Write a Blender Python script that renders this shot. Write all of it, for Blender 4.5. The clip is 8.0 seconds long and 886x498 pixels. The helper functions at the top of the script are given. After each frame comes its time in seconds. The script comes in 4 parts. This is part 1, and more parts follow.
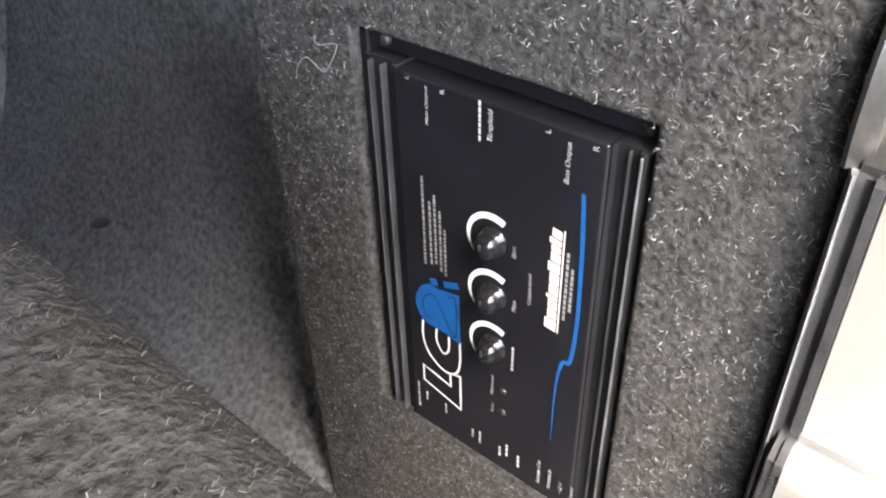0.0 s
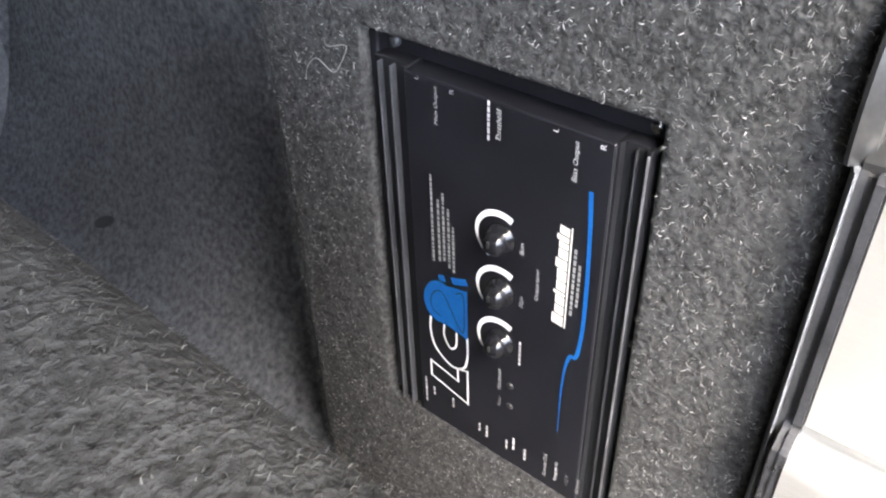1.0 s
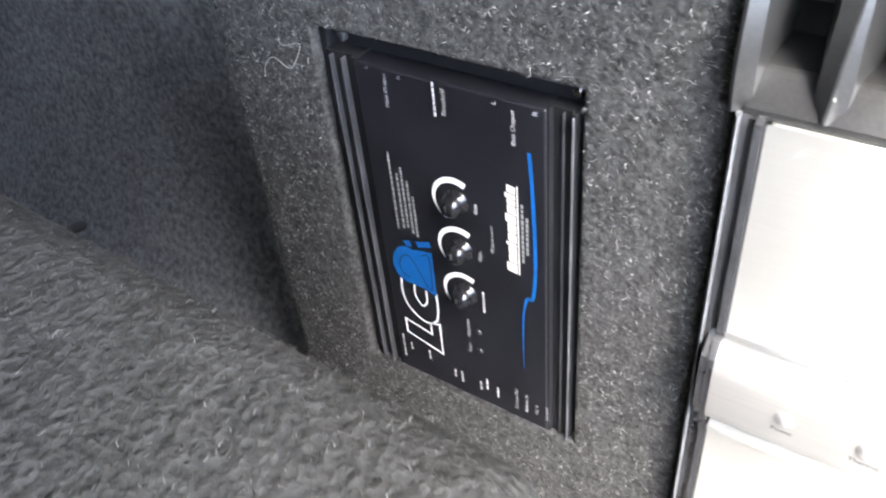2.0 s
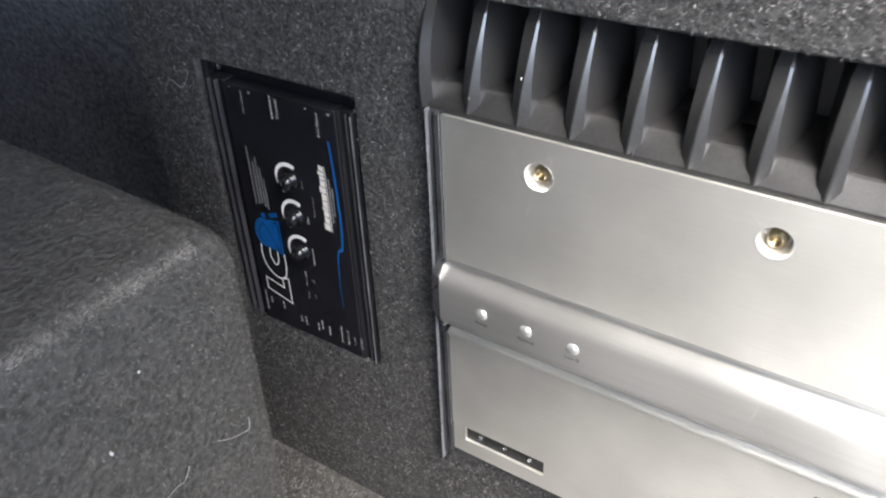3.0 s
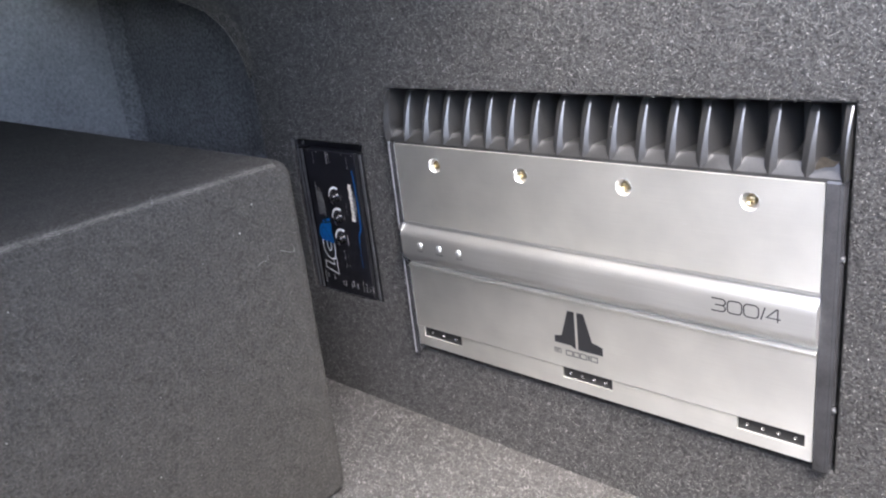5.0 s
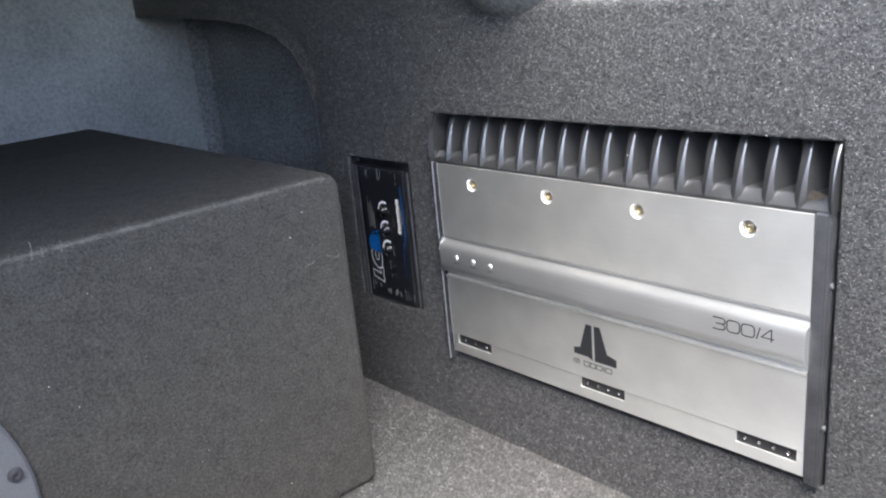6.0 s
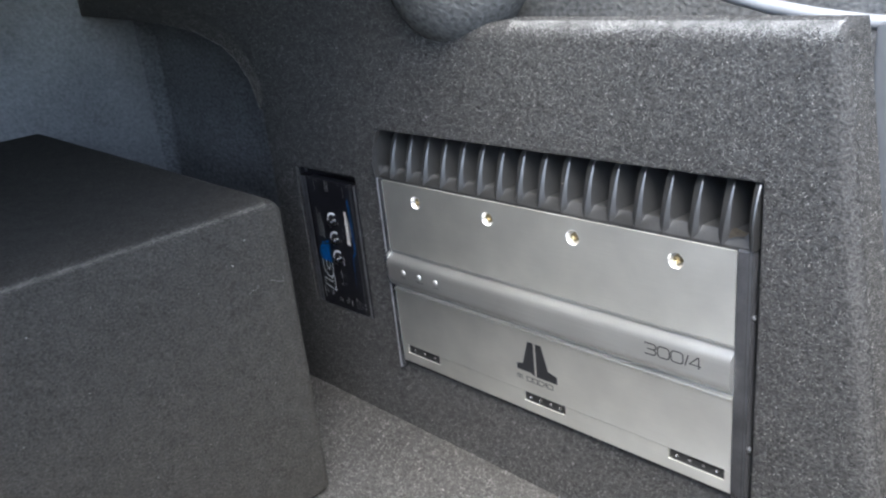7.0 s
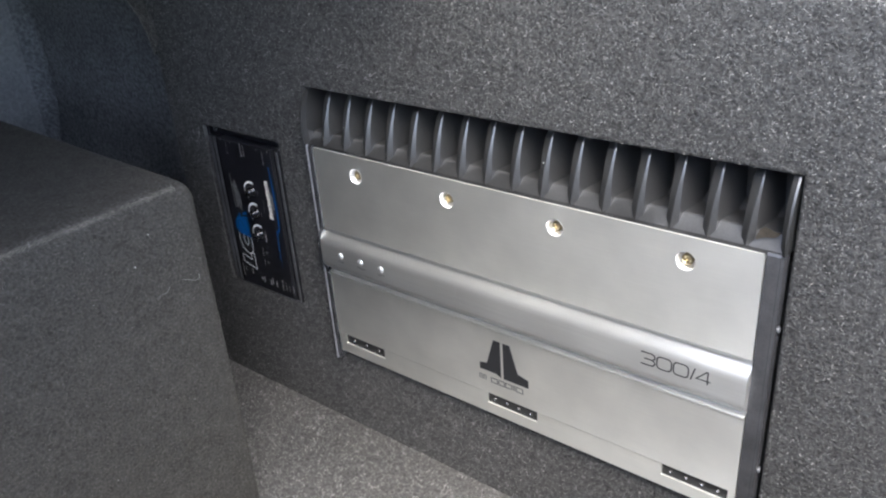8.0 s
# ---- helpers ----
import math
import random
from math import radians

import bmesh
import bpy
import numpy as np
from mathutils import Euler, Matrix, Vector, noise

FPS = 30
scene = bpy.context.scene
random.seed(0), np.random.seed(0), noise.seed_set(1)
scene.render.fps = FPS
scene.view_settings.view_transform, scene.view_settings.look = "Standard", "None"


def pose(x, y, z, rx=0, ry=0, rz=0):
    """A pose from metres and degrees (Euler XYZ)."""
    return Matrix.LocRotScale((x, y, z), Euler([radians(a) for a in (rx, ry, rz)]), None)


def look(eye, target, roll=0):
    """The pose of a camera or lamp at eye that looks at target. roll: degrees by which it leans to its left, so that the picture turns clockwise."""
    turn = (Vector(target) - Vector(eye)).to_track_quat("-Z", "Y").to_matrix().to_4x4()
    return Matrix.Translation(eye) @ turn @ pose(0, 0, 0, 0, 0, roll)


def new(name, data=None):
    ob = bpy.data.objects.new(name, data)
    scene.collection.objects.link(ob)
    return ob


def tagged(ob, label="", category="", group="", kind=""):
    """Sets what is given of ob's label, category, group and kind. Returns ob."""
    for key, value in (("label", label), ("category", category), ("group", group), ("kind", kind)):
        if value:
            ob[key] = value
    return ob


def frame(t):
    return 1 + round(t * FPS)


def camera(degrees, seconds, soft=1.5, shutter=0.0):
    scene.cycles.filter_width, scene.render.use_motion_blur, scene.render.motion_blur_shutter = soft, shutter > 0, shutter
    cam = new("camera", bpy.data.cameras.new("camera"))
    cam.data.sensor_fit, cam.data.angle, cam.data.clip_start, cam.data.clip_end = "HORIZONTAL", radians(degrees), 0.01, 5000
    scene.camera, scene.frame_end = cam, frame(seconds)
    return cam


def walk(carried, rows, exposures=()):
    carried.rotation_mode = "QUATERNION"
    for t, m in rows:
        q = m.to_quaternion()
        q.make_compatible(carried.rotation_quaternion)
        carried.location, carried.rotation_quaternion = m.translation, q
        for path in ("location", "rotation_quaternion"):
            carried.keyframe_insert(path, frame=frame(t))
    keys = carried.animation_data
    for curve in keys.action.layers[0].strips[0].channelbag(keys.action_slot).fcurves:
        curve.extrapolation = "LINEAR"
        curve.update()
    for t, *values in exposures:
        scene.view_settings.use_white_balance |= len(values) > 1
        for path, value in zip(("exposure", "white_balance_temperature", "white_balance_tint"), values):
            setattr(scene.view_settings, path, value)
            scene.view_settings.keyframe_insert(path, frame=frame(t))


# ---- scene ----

# ---------------------------------------------------------------- camera
cam = camera(56.5, 8.0, soft=2.1, shutter=0.25)
ROWS = [
    (0.0, (0.0206, -0.1461, 0.0838), (-1.029, 1.047, -1.130), -1.8),
    (0.5, (0.0190, -0.1480, 0.0838), (-1.020, 1.064, -1.120), -2.4),
    (1.0, (0.0203, -0.1512, 0.0867), (-1.021, 1.044, -1.133), -1.9),
    (1.2, (0.0192, -0.1556, 0.0886), (-1.003, 1.040, -1.147), -1.9),
    (2.3, (0.0643, -0.1905, 0.1115), (-0.871, 1.020, -1.177), -6.9),
    (2.5, (0.092, -0.214, 0.116), (-0.841, 1.036, -1.136), -4.4),
    (2.9, (0.151, -0.229, 0.132), (-0.761, 1.114, -1.036), -2.5),
    (3.0, (0.165, -0.239, 0.137), (-0.777, 1.113, -0.996), -2.5),
    (3.3, (0.230, -0.274, 0.148), (-0.821, 1.082, -0.880), -2.7),
    (3.5, (0.270, -0.290, 0.151), (-0.834, 1.053, -0.837), -4.0),
    (4.0, (0.360, -0.347, 0.133), (-0.813, 0.995, -0.773), -4.2),
    (4.5, (0.432, -0.415, 0.143), (-0.810, 0.950, -0.626), -6.2),
    (4.7, (0.460, -0.442, 0.148), (-0.808, 0.922, -0.581), -6.7),
    (5.8, (0.533, -0.490, 0.147), (-0.854, 0.817, -0.459), -5.2),
    (6.0, (0.552, -0.489, 0.156), (-0.876, 0.769, -0.458), -5.5),
    (6.5, (0.586, -0.467, 0.184), (-0.878, 0.730, -0.468), -6.1),
    (7.0, (0.568, -0.460, 0.206), (-0.801, 0.810, -0.510), -6.1),
    (7.5, (0.499, -0.439, 0.210), (-0.701, 0.932, -0.615), -4.8),
    (8.0, (0.457, -0.399, 0.213), (-0.686, 0.963, -0.702), -4.3),
]
EXPOSURES = [(0.0, 5.08, 7400, 10), (0.8, 5.05, 7050, 9), (1.2, 5.04, 6850, 9), (2.3, 5.10, 6600, 8), (2.6, 4.70, 6550, 8), (2.9, 3.60, 6500, 8), (3.5, 3.47, 6600, 13),
             (4.0, 3.33, 6650, 18), (4.5, 3.60, 6300, 13), (4.7, 3.62, 6300, 13), (6.0, 3.50, 6150, 9), (6.5, 3.30, 6100, 8), (7.0, 3.00, 6050, 6), (8.0, 3.06, 6200, 8)]
walk(cam, [(t, look(eye, aim, roll)) for t, eye, aim, roll in ROWS], EXPOSURES)

# ---------------------------------------------------------------- daylight
SUN_FROM = Vector((0.42, -0.34, 0.84)).normalized()
world = bpy.data.worlds.new("sky")
scene.world = world
world.use_nodes = True
sky = world.node_tree.nodes.new("ShaderNodeTexSky")
sky.sky_type, sky.sun_disc = "NISHITA", False
sky.air_density, sky.dust_density, sky.ozone_density = 0.9, 2.2, 1.0
sky.sun_elevation = math.asin(SUN_FROM.z)
sky.sun_rotation = math.atan2(SUN_FROM.x, SUN_FROM.y)
world.node_tree.links.new(sky.outputs[0], world.node_tree.nodes["Background"].inputs[0])
world.node_tree.nodes["Background"].inputs[1].default_value = 0.15
sun = new("sun", bpy.data.lights.new("sun", "SUN"))
sun.data.energy, sun.data.angle, sun.data.color = 0.9, radians(36), (1.0, 0.97, 0.93)
sun.matrix_world = look(SUN_FROM * 5, (0, 0, 0))


# ---------------------------------------------------------------- materials
def material(name, base, rough=0.6, metal=0.0, grain=0.0, scale=200.0, bump=0.0, depth=0.001, stretch=(1, 1, 1),
             stain=0.0, stain_scale=9.0, spec=0.5, coat=0.0, second=None, island=0.0, rough_var=0.0, brushed=0.0):
    """Base colour varied by fine grain, broad stains and a random value per island, with bump."""
    m = bpy.data.materials.new(name)
    m.use_nodes = True
    nt = m.node_tree
    n, link = nt.nodes, nt.links.new
    b = n["Principled BSDF"]
    b.inputs["Roughness"].default_value = rough
    b.inputs["Metallic"].default_value = metal
    b.inputs["Specular IOR Level"].default_value = spec
    b.inputs["Coat Weight"].default_value = coat
    if brushed:  # fine grooves along x spread the gloss up and down
        b.inputs["Anisotropic"].default_value = brushed
        upright = n.new("ShaderNodeCombineXYZ")
        upright.inputs["Z"].default_value = 1.0
        link(upright.outputs[0], b.inputs["Tangent"])
    second = second or tuple(min(1.0, c * 1.6) for c in base)
    co = n.new("ShaderNodeTexCoord")
    mp = n.new("ShaderNodeMapping")
    mp.inputs["Scale"].default_value = stretch
    link(co.outputs["Object"], mp.inputs["Vector"])
    fine = n.new("ShaderNodeTexNoise")
    fine.inputs["Scale"].default_value, fine.inputs["Detail"].default_value = scale, 4
    link(mp.outputs[0], fine.inputs["Vector"])
    broad = n.new("ShaderNodeTexNoise")
    broad.inputs["Scale"].default_value, broad.inputs["Detail"].default_value = stain_scale, 5
    link(co.outputs["Object"], broad.inputs["Vector"])

    def ramp(src, lo, hi):
        r = n.new("ShaderNodeMapRange")
        r.inputs["From Min"].default_value, r.inputs["From Max"].default_value = 0.3, 0.7
        r.inputs["To Min"].default_value, r.inputs["To Max"].default_value = lo, hi
        link(src, r.inputs["Value"])
        return r.outputs[0]

    mix = n.new("ShaderNodeMix")
    mix.data_type = "RGBA"
    mix.inputs["A"].default_value, mix.inputs["B"].default_value = (*base, 1), (*second, 1)
    if island:
        geo = n.new("ShaderNodeNewGeometry")
        power = n.new("ShaderNodeMath")
        power.operation = "POWER"
        power.inputs[1].default_value = island
        link(geo.outputs["Random Per Island"], power.inputs[0])
        link(power.outputs[0], mix.inputs["Factor"])
    else:
        link(ramp(fine.outputs["Fac"], 0, grain), mix.inputs["Factor"])
    hsv = n.new("ShaderNodeHueSaturation")
    link(mix.outputs["Result"], hsv.inputs["Color"])
    link(ramp(broad.outputs["Fac"], 1 - stain, 1 + stain), hsv.inputs["Value"])
    link(hsv.outputs[0], b.inputs["Base Color"])
    if rough_var:
        link(ramp(broad.outputs["Fac"], rough - rough_var, rough + rough_var), b.inputs["Roughness"])
    if bump:
        bp = n.new("ShaderNodeBump")
        bp.inputs["Strength"].default_value, bp.inputs["Distance"].default_value = bump, depth
        link(fine.outputs["Fac"], bp.inputs["Height"])
        link(bp.outputs[0], b.inputs["Normal"])
    return m


FELT = material("charcoal felt", (0.026, 0.0252, 0.0243), 0.95, grain=1.0, scale=560, bump=0.7, depth=0.0016, stain=0.20, stain_scale=230, spec=0.15,
                second=(0.082, 0.0795, 0.0755))
FELT_FIBRE = material("charcoal felt fibre", (0.037, 0.0354, 0.0332), 0.5, stain=0.28, stain_scale=230, spec=0.5, island=5.5, second=(0.37, 0.357, 0.331))
RIM = material("grey pressed steel", (0.068, 0.069, 0.070), 0.5, grain=0.5, scale=600, bump=0.1, depth=0.0003, stain=0.2)
BOX_FELT = material("grey plush carpet", (0.0275, 0.0255, 0.0222), 0.95, grain=1.0, scale=520, bump=0.8, depth=0.002, stain=0.13, stain_scale=90, spec=0.1,
                    second=(0.060, 0.0565, 0.050))
BOX_FIBRE = material("grey plush fibre", (0.0275, 0.0255, 0.0222), 0.8, stain=0.28, stain_scale=230, spec=0.15, island=3.4, second=(0.142, 0.133, 0.117))
EDGE_FIBRE = material("worn and rim-lit fibre", (0.078, 0.072, 0.063), 0.75, stain=0.4, stain_scale=90, spec=0.12, island=1.7, second=(0.225, 0.209, 0.183))
# Paler felt colour for the light caught on the panel's lip.
LIP_FIBRE = material("lip highlight fibre", (0.15, 0.147, 0.14), 0.6, stain=0.4, stain_scale=70, spec=0.4, island=1.5, second=(0.42, 0.41, 0.39))
FLOOR_FELT = material("floor carpet", (0.036, 0.034, 0.032), 0.95, grain=1.0, scale=300, bump=1.0, depth=0.002, stain=0.2, spec=0.1,
                      second=(0.078, 0.0745, 0.069))
FLOOR_FIBRE = material("floor carpet fibre", (0.038, 0.036, 0.034), 0.6, stain=0.45, stain_scale=110, spec=0.4, island=1.6, second=(0.225, 0.216, 0.198))
LINER = material("trunk liner felt", (0.07, 0.069, 0.067), 0.95, grain=1.0, scale=260, bump=0.8, depth=0.002, stain=0.25, spec=0.1,
                 second=(0.15, 0.148, 0.143))
SEAT = material("seat back carpet", (0.145, 0.147, 0.150), 0.95, grain=1.0, scale=260, bump=0.8, depth=0.002, stain=0.2, spec=0.1,
                second=(0.225, 0.228, 0.232))
ARCH = material("wheel arch felt", (0.070, 0.0715, 0.074), 0.95, grain=1.0, scale=260, bump=0.8, depth=0.002, stain=0.25, spec=0.1,
                second=(0.165, 0.169, 0.176))
HEATSINK = material("black cast heatsink", (0.0155, 0.0151, 0.0147), 0.36, grain=0.9, scale=900, bump=0.12, depth=0.0003, stain=0.25,
                    stain_scale=40, second=(0.034, 0.0332, 0.032), rough_var=0.05, spec=1.0)
CAP = material("black end cap", (0.034, 0.034, 0.0355), 0.27, grain=0.6, scale=1200, bump=0.1, depth=0.0002, stain=0.3, stain_scale=60, spec=0.8)
ALU = material("brushed aluminium", (0.83, 0.813, 0.745), 0.50, 0.92, brushed=0.6, grain=0.6, scale=45, bump=0.015, depth=0.0003, stretch=(0.6, 30, 30),
               stain=0.06, stain_scale=26, second=(0.88, 0.862, 0.795), rough_var=0.02)
ALU_BAND = material("satin aluminium", (0.72, 0.71, 0.67), 0.44, 0.90, brushed=0.7, grain=0.8, scale=45, bump=0.02, depth=0.0003, stretch=(0.6, 30, 30),
                    stain=0.05, stain_scale=20, second=(0.78, 0.77, 0.73), rough_var=0.06)
BRASS = material("brass", (0.48, 0.40, 0.25), 0.28, 1.0, grain=0.6, scale=800, stain=0.2, stain_scale=300)
STEEL = material("bright steel", (0.52, 0.51, 0.50), 0.22, 1.0, grain=0.4, scale=700)
DOME = material("bright indicator dome", (0.84, 0.83, 0.80), 0.32, 0.8, grain=0.3, scale=700, second=(0.92, 0.91, 0.89))
COUNTERSINK = material("turned aluminium", (0.74, 0.73, 0.69), 0.38, 0.8, grain=0.5, scale=900)
ANODISED = material("black anodised aluminium", (0.008, 0.008, 0.010), 0.36, 0.0, grain=0.5, scale=1500, bump=0.05, depth=0.0002, stain=0.3,
                    stain_scale=50, spec=0.5)
RAIL = material("black anodised rail", (0.012, 0.012, 0.013), 0.42, 0.0, grain=0.4, scale=1500, spec=0.2, stain=0.3, stain_scale=60)
# Brighter than the rail, to hold the reflection along its edge.
RIB = material("rib highlight", (0.12, 0.12, 0.123), 0.35, 0.5, grain=0.8, scale=900, stain=0.4, stain_scale=60)
GREY_LIP = material("mid-grey lip", (0.105, 0.107, 0.112), 0.45, 0.2, grain=0.9, scale=700, stain=0.35, stain_scale=90, second=(0.20, 0.202, 0.208))
DULL_RIB = material("dull dark rib", (0.035, 0.035, 0.037), 0.4, 0.2, grain=0.8, scale=900, stain=0.4, stain_scale=60)
KNOB = material("glossy black knob", (0.008, 0.008, 0.009), 0.16, 0.0, spec=0.35, grain=0.3)
SLOT = material("black terminal block", (0.012, 0.012, 0.012), 0.5, grain=0.5, scale=900)
INK = material("black ink", (0.012, 0.012, 0.013), 0.5, grain=0.3, scale=900)
WHITE = material("white print", (0.72, 0.71, 0.69), 0.5, grain=0.6, scale=700, second=(0.80, 0.79, 0.77))
CREAM = material("cream print", (0.62, 0.585, 0.51), 0.5, grain=0.6, scale=700, second=(0.70, 0.66, 0.585))
CAPTION = material("pale grey print", (0.42, 0.41, 0.40), 0.55, grain=0.8, scale=1800, second=(0.62, 0.61, 0.59))
GREY_PRINT = material("grey print", (0.20, 0.20, 0.19), 0.55, grain=0.6, scale=700)
BLUE = material("blue print", (0.002, 0.070, 0.24), 0.45, grain=0.6, scale=700, second=(0.004, 0.098, 0.30))
BODY_PAINT = material("grey painted metal", (0.19, 0.193, 0.197), 0.4, grain=0.3, scale=60, stain=0.1, coat=0.3)
PRIMER = material("grey primer", (0.07, 0.072, 0.075), 0.5, grain=0.4, scale=90, stain=0.2, second=(0.10, 0.103, 0.107))
TRIM = material("grey plastic trim", (0.078, 0.079, 0.081), 0.55, grain=0.6, scale=700, bump=0.2, depth=0.0004, stain=0.15)
RUBBER = material("black rubber", (0.02, 0.02, 0.021), 0.6, grain=0.5, scale=500, bump=0.2, depth=0.0005)
CONE = material("speaker cone", (0.020, 0.025, 0.027), 0.5, grain=0.5, scale=300, bump=0.2, depth=0.0005)
LEAF = material("dry leaf", (0.075, 0.062, 0.047), 0.8, grain=1.0, scale=500, bump=0.5, depth=0.0005, second=(0.12, 0.10, 0.075))
SCRATCH = material("bare bright scratch", (0.93, 0.92, 0.90), 0.6, grain=0.3, second=(0.95, 0.95, 0.93))
THREAD = material("grey thread", (0.20, 0.195, 0.18), 0.8, grain=0.5, scale=600)
LINT = material("pale lint", (0.32, 0.31, 0.29), 0.8, grain=0.5, scale=600)
ASPHALT = material("asphalt", (0.04, 0.04, 0.04), 0.9, grain=1.0, scale=60, bump=0.6, depth=0.004, stain=0.2, second=(0.08, 0.08, 0.078))


# ---------------------------------------------------------------- building helpers
def thing(name, at, label, category, group="", kind=""):
    ob = new(name)
    ob.empty_display_size = 0.02
    ob.matrix_world = Matrix.Translation(at)
    return tagged(ob, label, category, group, kind)


def hang(ob, parent):
    """Parents ob without moving it; every parent is unrotated or an identity child."""
    p = parent
    chain = []
    while p:
        chain.append(p)
        p = p.parent
    total = Matrix.Identity(4)
    for q in reversed(chain):
        total = total @ q.matrix_parent_inverse @ q.matrix_basis
    ob.parent = parent
    ob.matrix_parent_inverse = total.inverted()
    return ob


def mesh_object(name, bm, mat, smooth=None):
    me = bpy.data.meshes.new(name)
    bmesh.ops.recalc_face_normals(bm, faces=bm.faces[:])
    bm.to_mesh(me)
    bm.free()
    me.materials.append(mat)
    if smooth is not None:
        me.polygons.foreach_set("use_smooth", [True] * len(me.polygons))
        me.set_sharp_from_angle(angle=radians(smooth))
    return new(name, me)


def part(name, bm, mat, parent, label="", smooth=None):
    ob = mesh_object(name, bm, mat, smooth)
    hang(ob, parent)
    return tagged(ob, label)


def same(name, mesh, m, parent, label=""):
    """One more piece on a mesh that is already there."""
    ob = new(name, mesh)
    ob.matrix_basis = m
    hang(ob, parent)
    return tagged(ob, label)


def box(x0, x1, y0, y1, z0, z1, bevel=0.0, segments=2, bm=None):
    bm = bm or bmesh.new()
    made = bmesh.ops.create_cube(bm, size=1.0)["verts"]
    bmesh.ops.transform(bm, verts=made, matrix=Matrix.Translation(((x0 + x1) / 2, (y0 + y1) / 2, (z0 + z1) / 2))
                        @ Matrix.Diagonal((x1 - x0, y1 - y0, z1 - z0, 1)))
    if bevel:
        edges = list({e for v in made for e in v.link_edges})
        bmesh.ops.bevel(bm, geom=edges, offset=bevel, segments=segments, affect="EDGES", profile=0.5)
    return bm


def lathe(profile, m, steps=32, bm=None):
    """Turns (radius, height) rows about the axis of m's z."""
    bm = bm or bmesh.new()
    rings = []
    for r, h in profile:
        if r < 1e-6:
            rings.append([bm.verts.new(m @ Vector((0, 0, h)))])
        else:
            rings.append([bm.verts.new(m @ Vector((r * math.cos(2 * math.pi * k / steps), r * math.sin(2 * math.pi * k / steps), h)))
                          for k in range(steps)])
    for a, b in zip(rings, rings[1:]):
        for k in range(steps):
            j = (k + 1) % steps
            if len(a) == 1 and len(b) == 1:
                continue
            if len(a) == 1:
                bm.faces.new((a[0], b[j], b[k]))
            elif len(b) == 1:
                bm.faces.new((a[k], a[j], b[0]))
            else:
                bm.faces.new((a[k], a[j], b[j], b[k]))
    return bm


def sweep(profile, x0, x1, bm=None, cap=True):
    """Draws a closed (y, z) outline along x."""
    bm = bm or bmesh.new()
    a = [bm.verts.new((x0, y, z)) for y, z in profile]
    b = [bm.verts.new((x1, y, z)) for y, z in profile]
    for i in range(len(profile)):
        j = (i + 1) % len(profile)
        bm.faces.new((a[i], a[j], b[j], b[i]))
    if cap:
        bm.faces.new(a)
        bm.faces.new(b[::-1])
    return bm


FACING = Matrix(((1, 0, 0, 0), (0, 0, -1, 0), (0, 1, 0, 0), (0, 0, 0, 1)))  # flat artwork that faces -y, reading along +x
UPWARD = Matrix(((0, -1, 0, 0), (0, 0, -1, 0), (1, 0, 0, 0), (0, 0, 0, 1)))  # the same, reading along +z


def stroke(points, width, m, lift=0.00015, closed=False, bm=None):
    """A flat printed line through (x, y) points; width may be one number or one for each point."""
    bm = bm or bmesh.new()
    pts = [Vector(p) for p in points]
    n = len(pts)
    widths = width if isinstance(width, (list, tuple)) else [width] * n
    left, right = [], []
    for i, p in enumerate(pts):
        a = pts[(i - 1) % n] if closed or i else p
        b = pts[(i + 1) % n] if closed or i < n - 1 else p
        d1, d2 = (p - a), (b - p)
        if d1.length < 1e-9:
            d1 = d2
        if d2.length < 1e-9:
            d2 = d1
        d1, d2 = d1.normalized(), d2.normalized()
        t = (d1 + d2).normalized()
        side = Vector((-t.y, t.x)) * widths[i] / 2 / max(0.5, t.dot(d1))
        left.append(bm.verts.new(m @ Vector((*(p + side), lift))))
        right.append(bm.verts.new(m @ Vector((*(p - side), lift))))
    for i in range(n if closed else n - 1):
        j = (i + 1) % n
        bm.faces.new((left[i], right[i], right[j], left[j]))
    return bm


def flat(points, m, lift=0.00015, bm=None):
    bm = bm or bmesh.new()
    bm.faces.new([bm.verts.new(m @ Vector((x, y, lift))) for x, y in points])
    return bm


def lettering(name, text, width, height, at, m, mat, parent, shear=0.0, label="", thin=0.0):
    """Flat letters of a given width and cap height; at is the (x, y) of their middle in the artwork's plane."""
    cu = bpy.data.curves.new(name, "FONT")
    cu.body, cu.size, cu.shear, cu.resolution_u, cu.offset = text, 1.0, shear, 3, thin
    tmp = bpy.data.objects.new(name, cu)
    scene.collection.objects.link(tmp)
    bpy.context.view_layer.update()
    me = bpy.data.meshes.new_from_object(tmp.evaluated_get(bpy.context.evaluated_depsgraph_get()))
    bpy.data.objects.remove(tmp)
    xs = [v.co.x for v in me.vertices]
    ys = [v.co.y for v in me.vertices]
    w, h = max(xs) - min(xs), max(ys) - min(ys)
    fit = (Matrix.Translation((at[0], at[1], 0.00015)) @ Matrix.Diagonal((width / w, height / h, 1, 1))
           @ Matrix.Translation((-(max(xs) + min(xs)) / 2, -(max(ys) + min(ys)) / 2, 0)))
    me.transform(m @ fit)
    me.materials.clear()
    me.materials.append(mat)
    ob = new(name, me)
    hang(ob, parent)
    return tagged(ob, label)


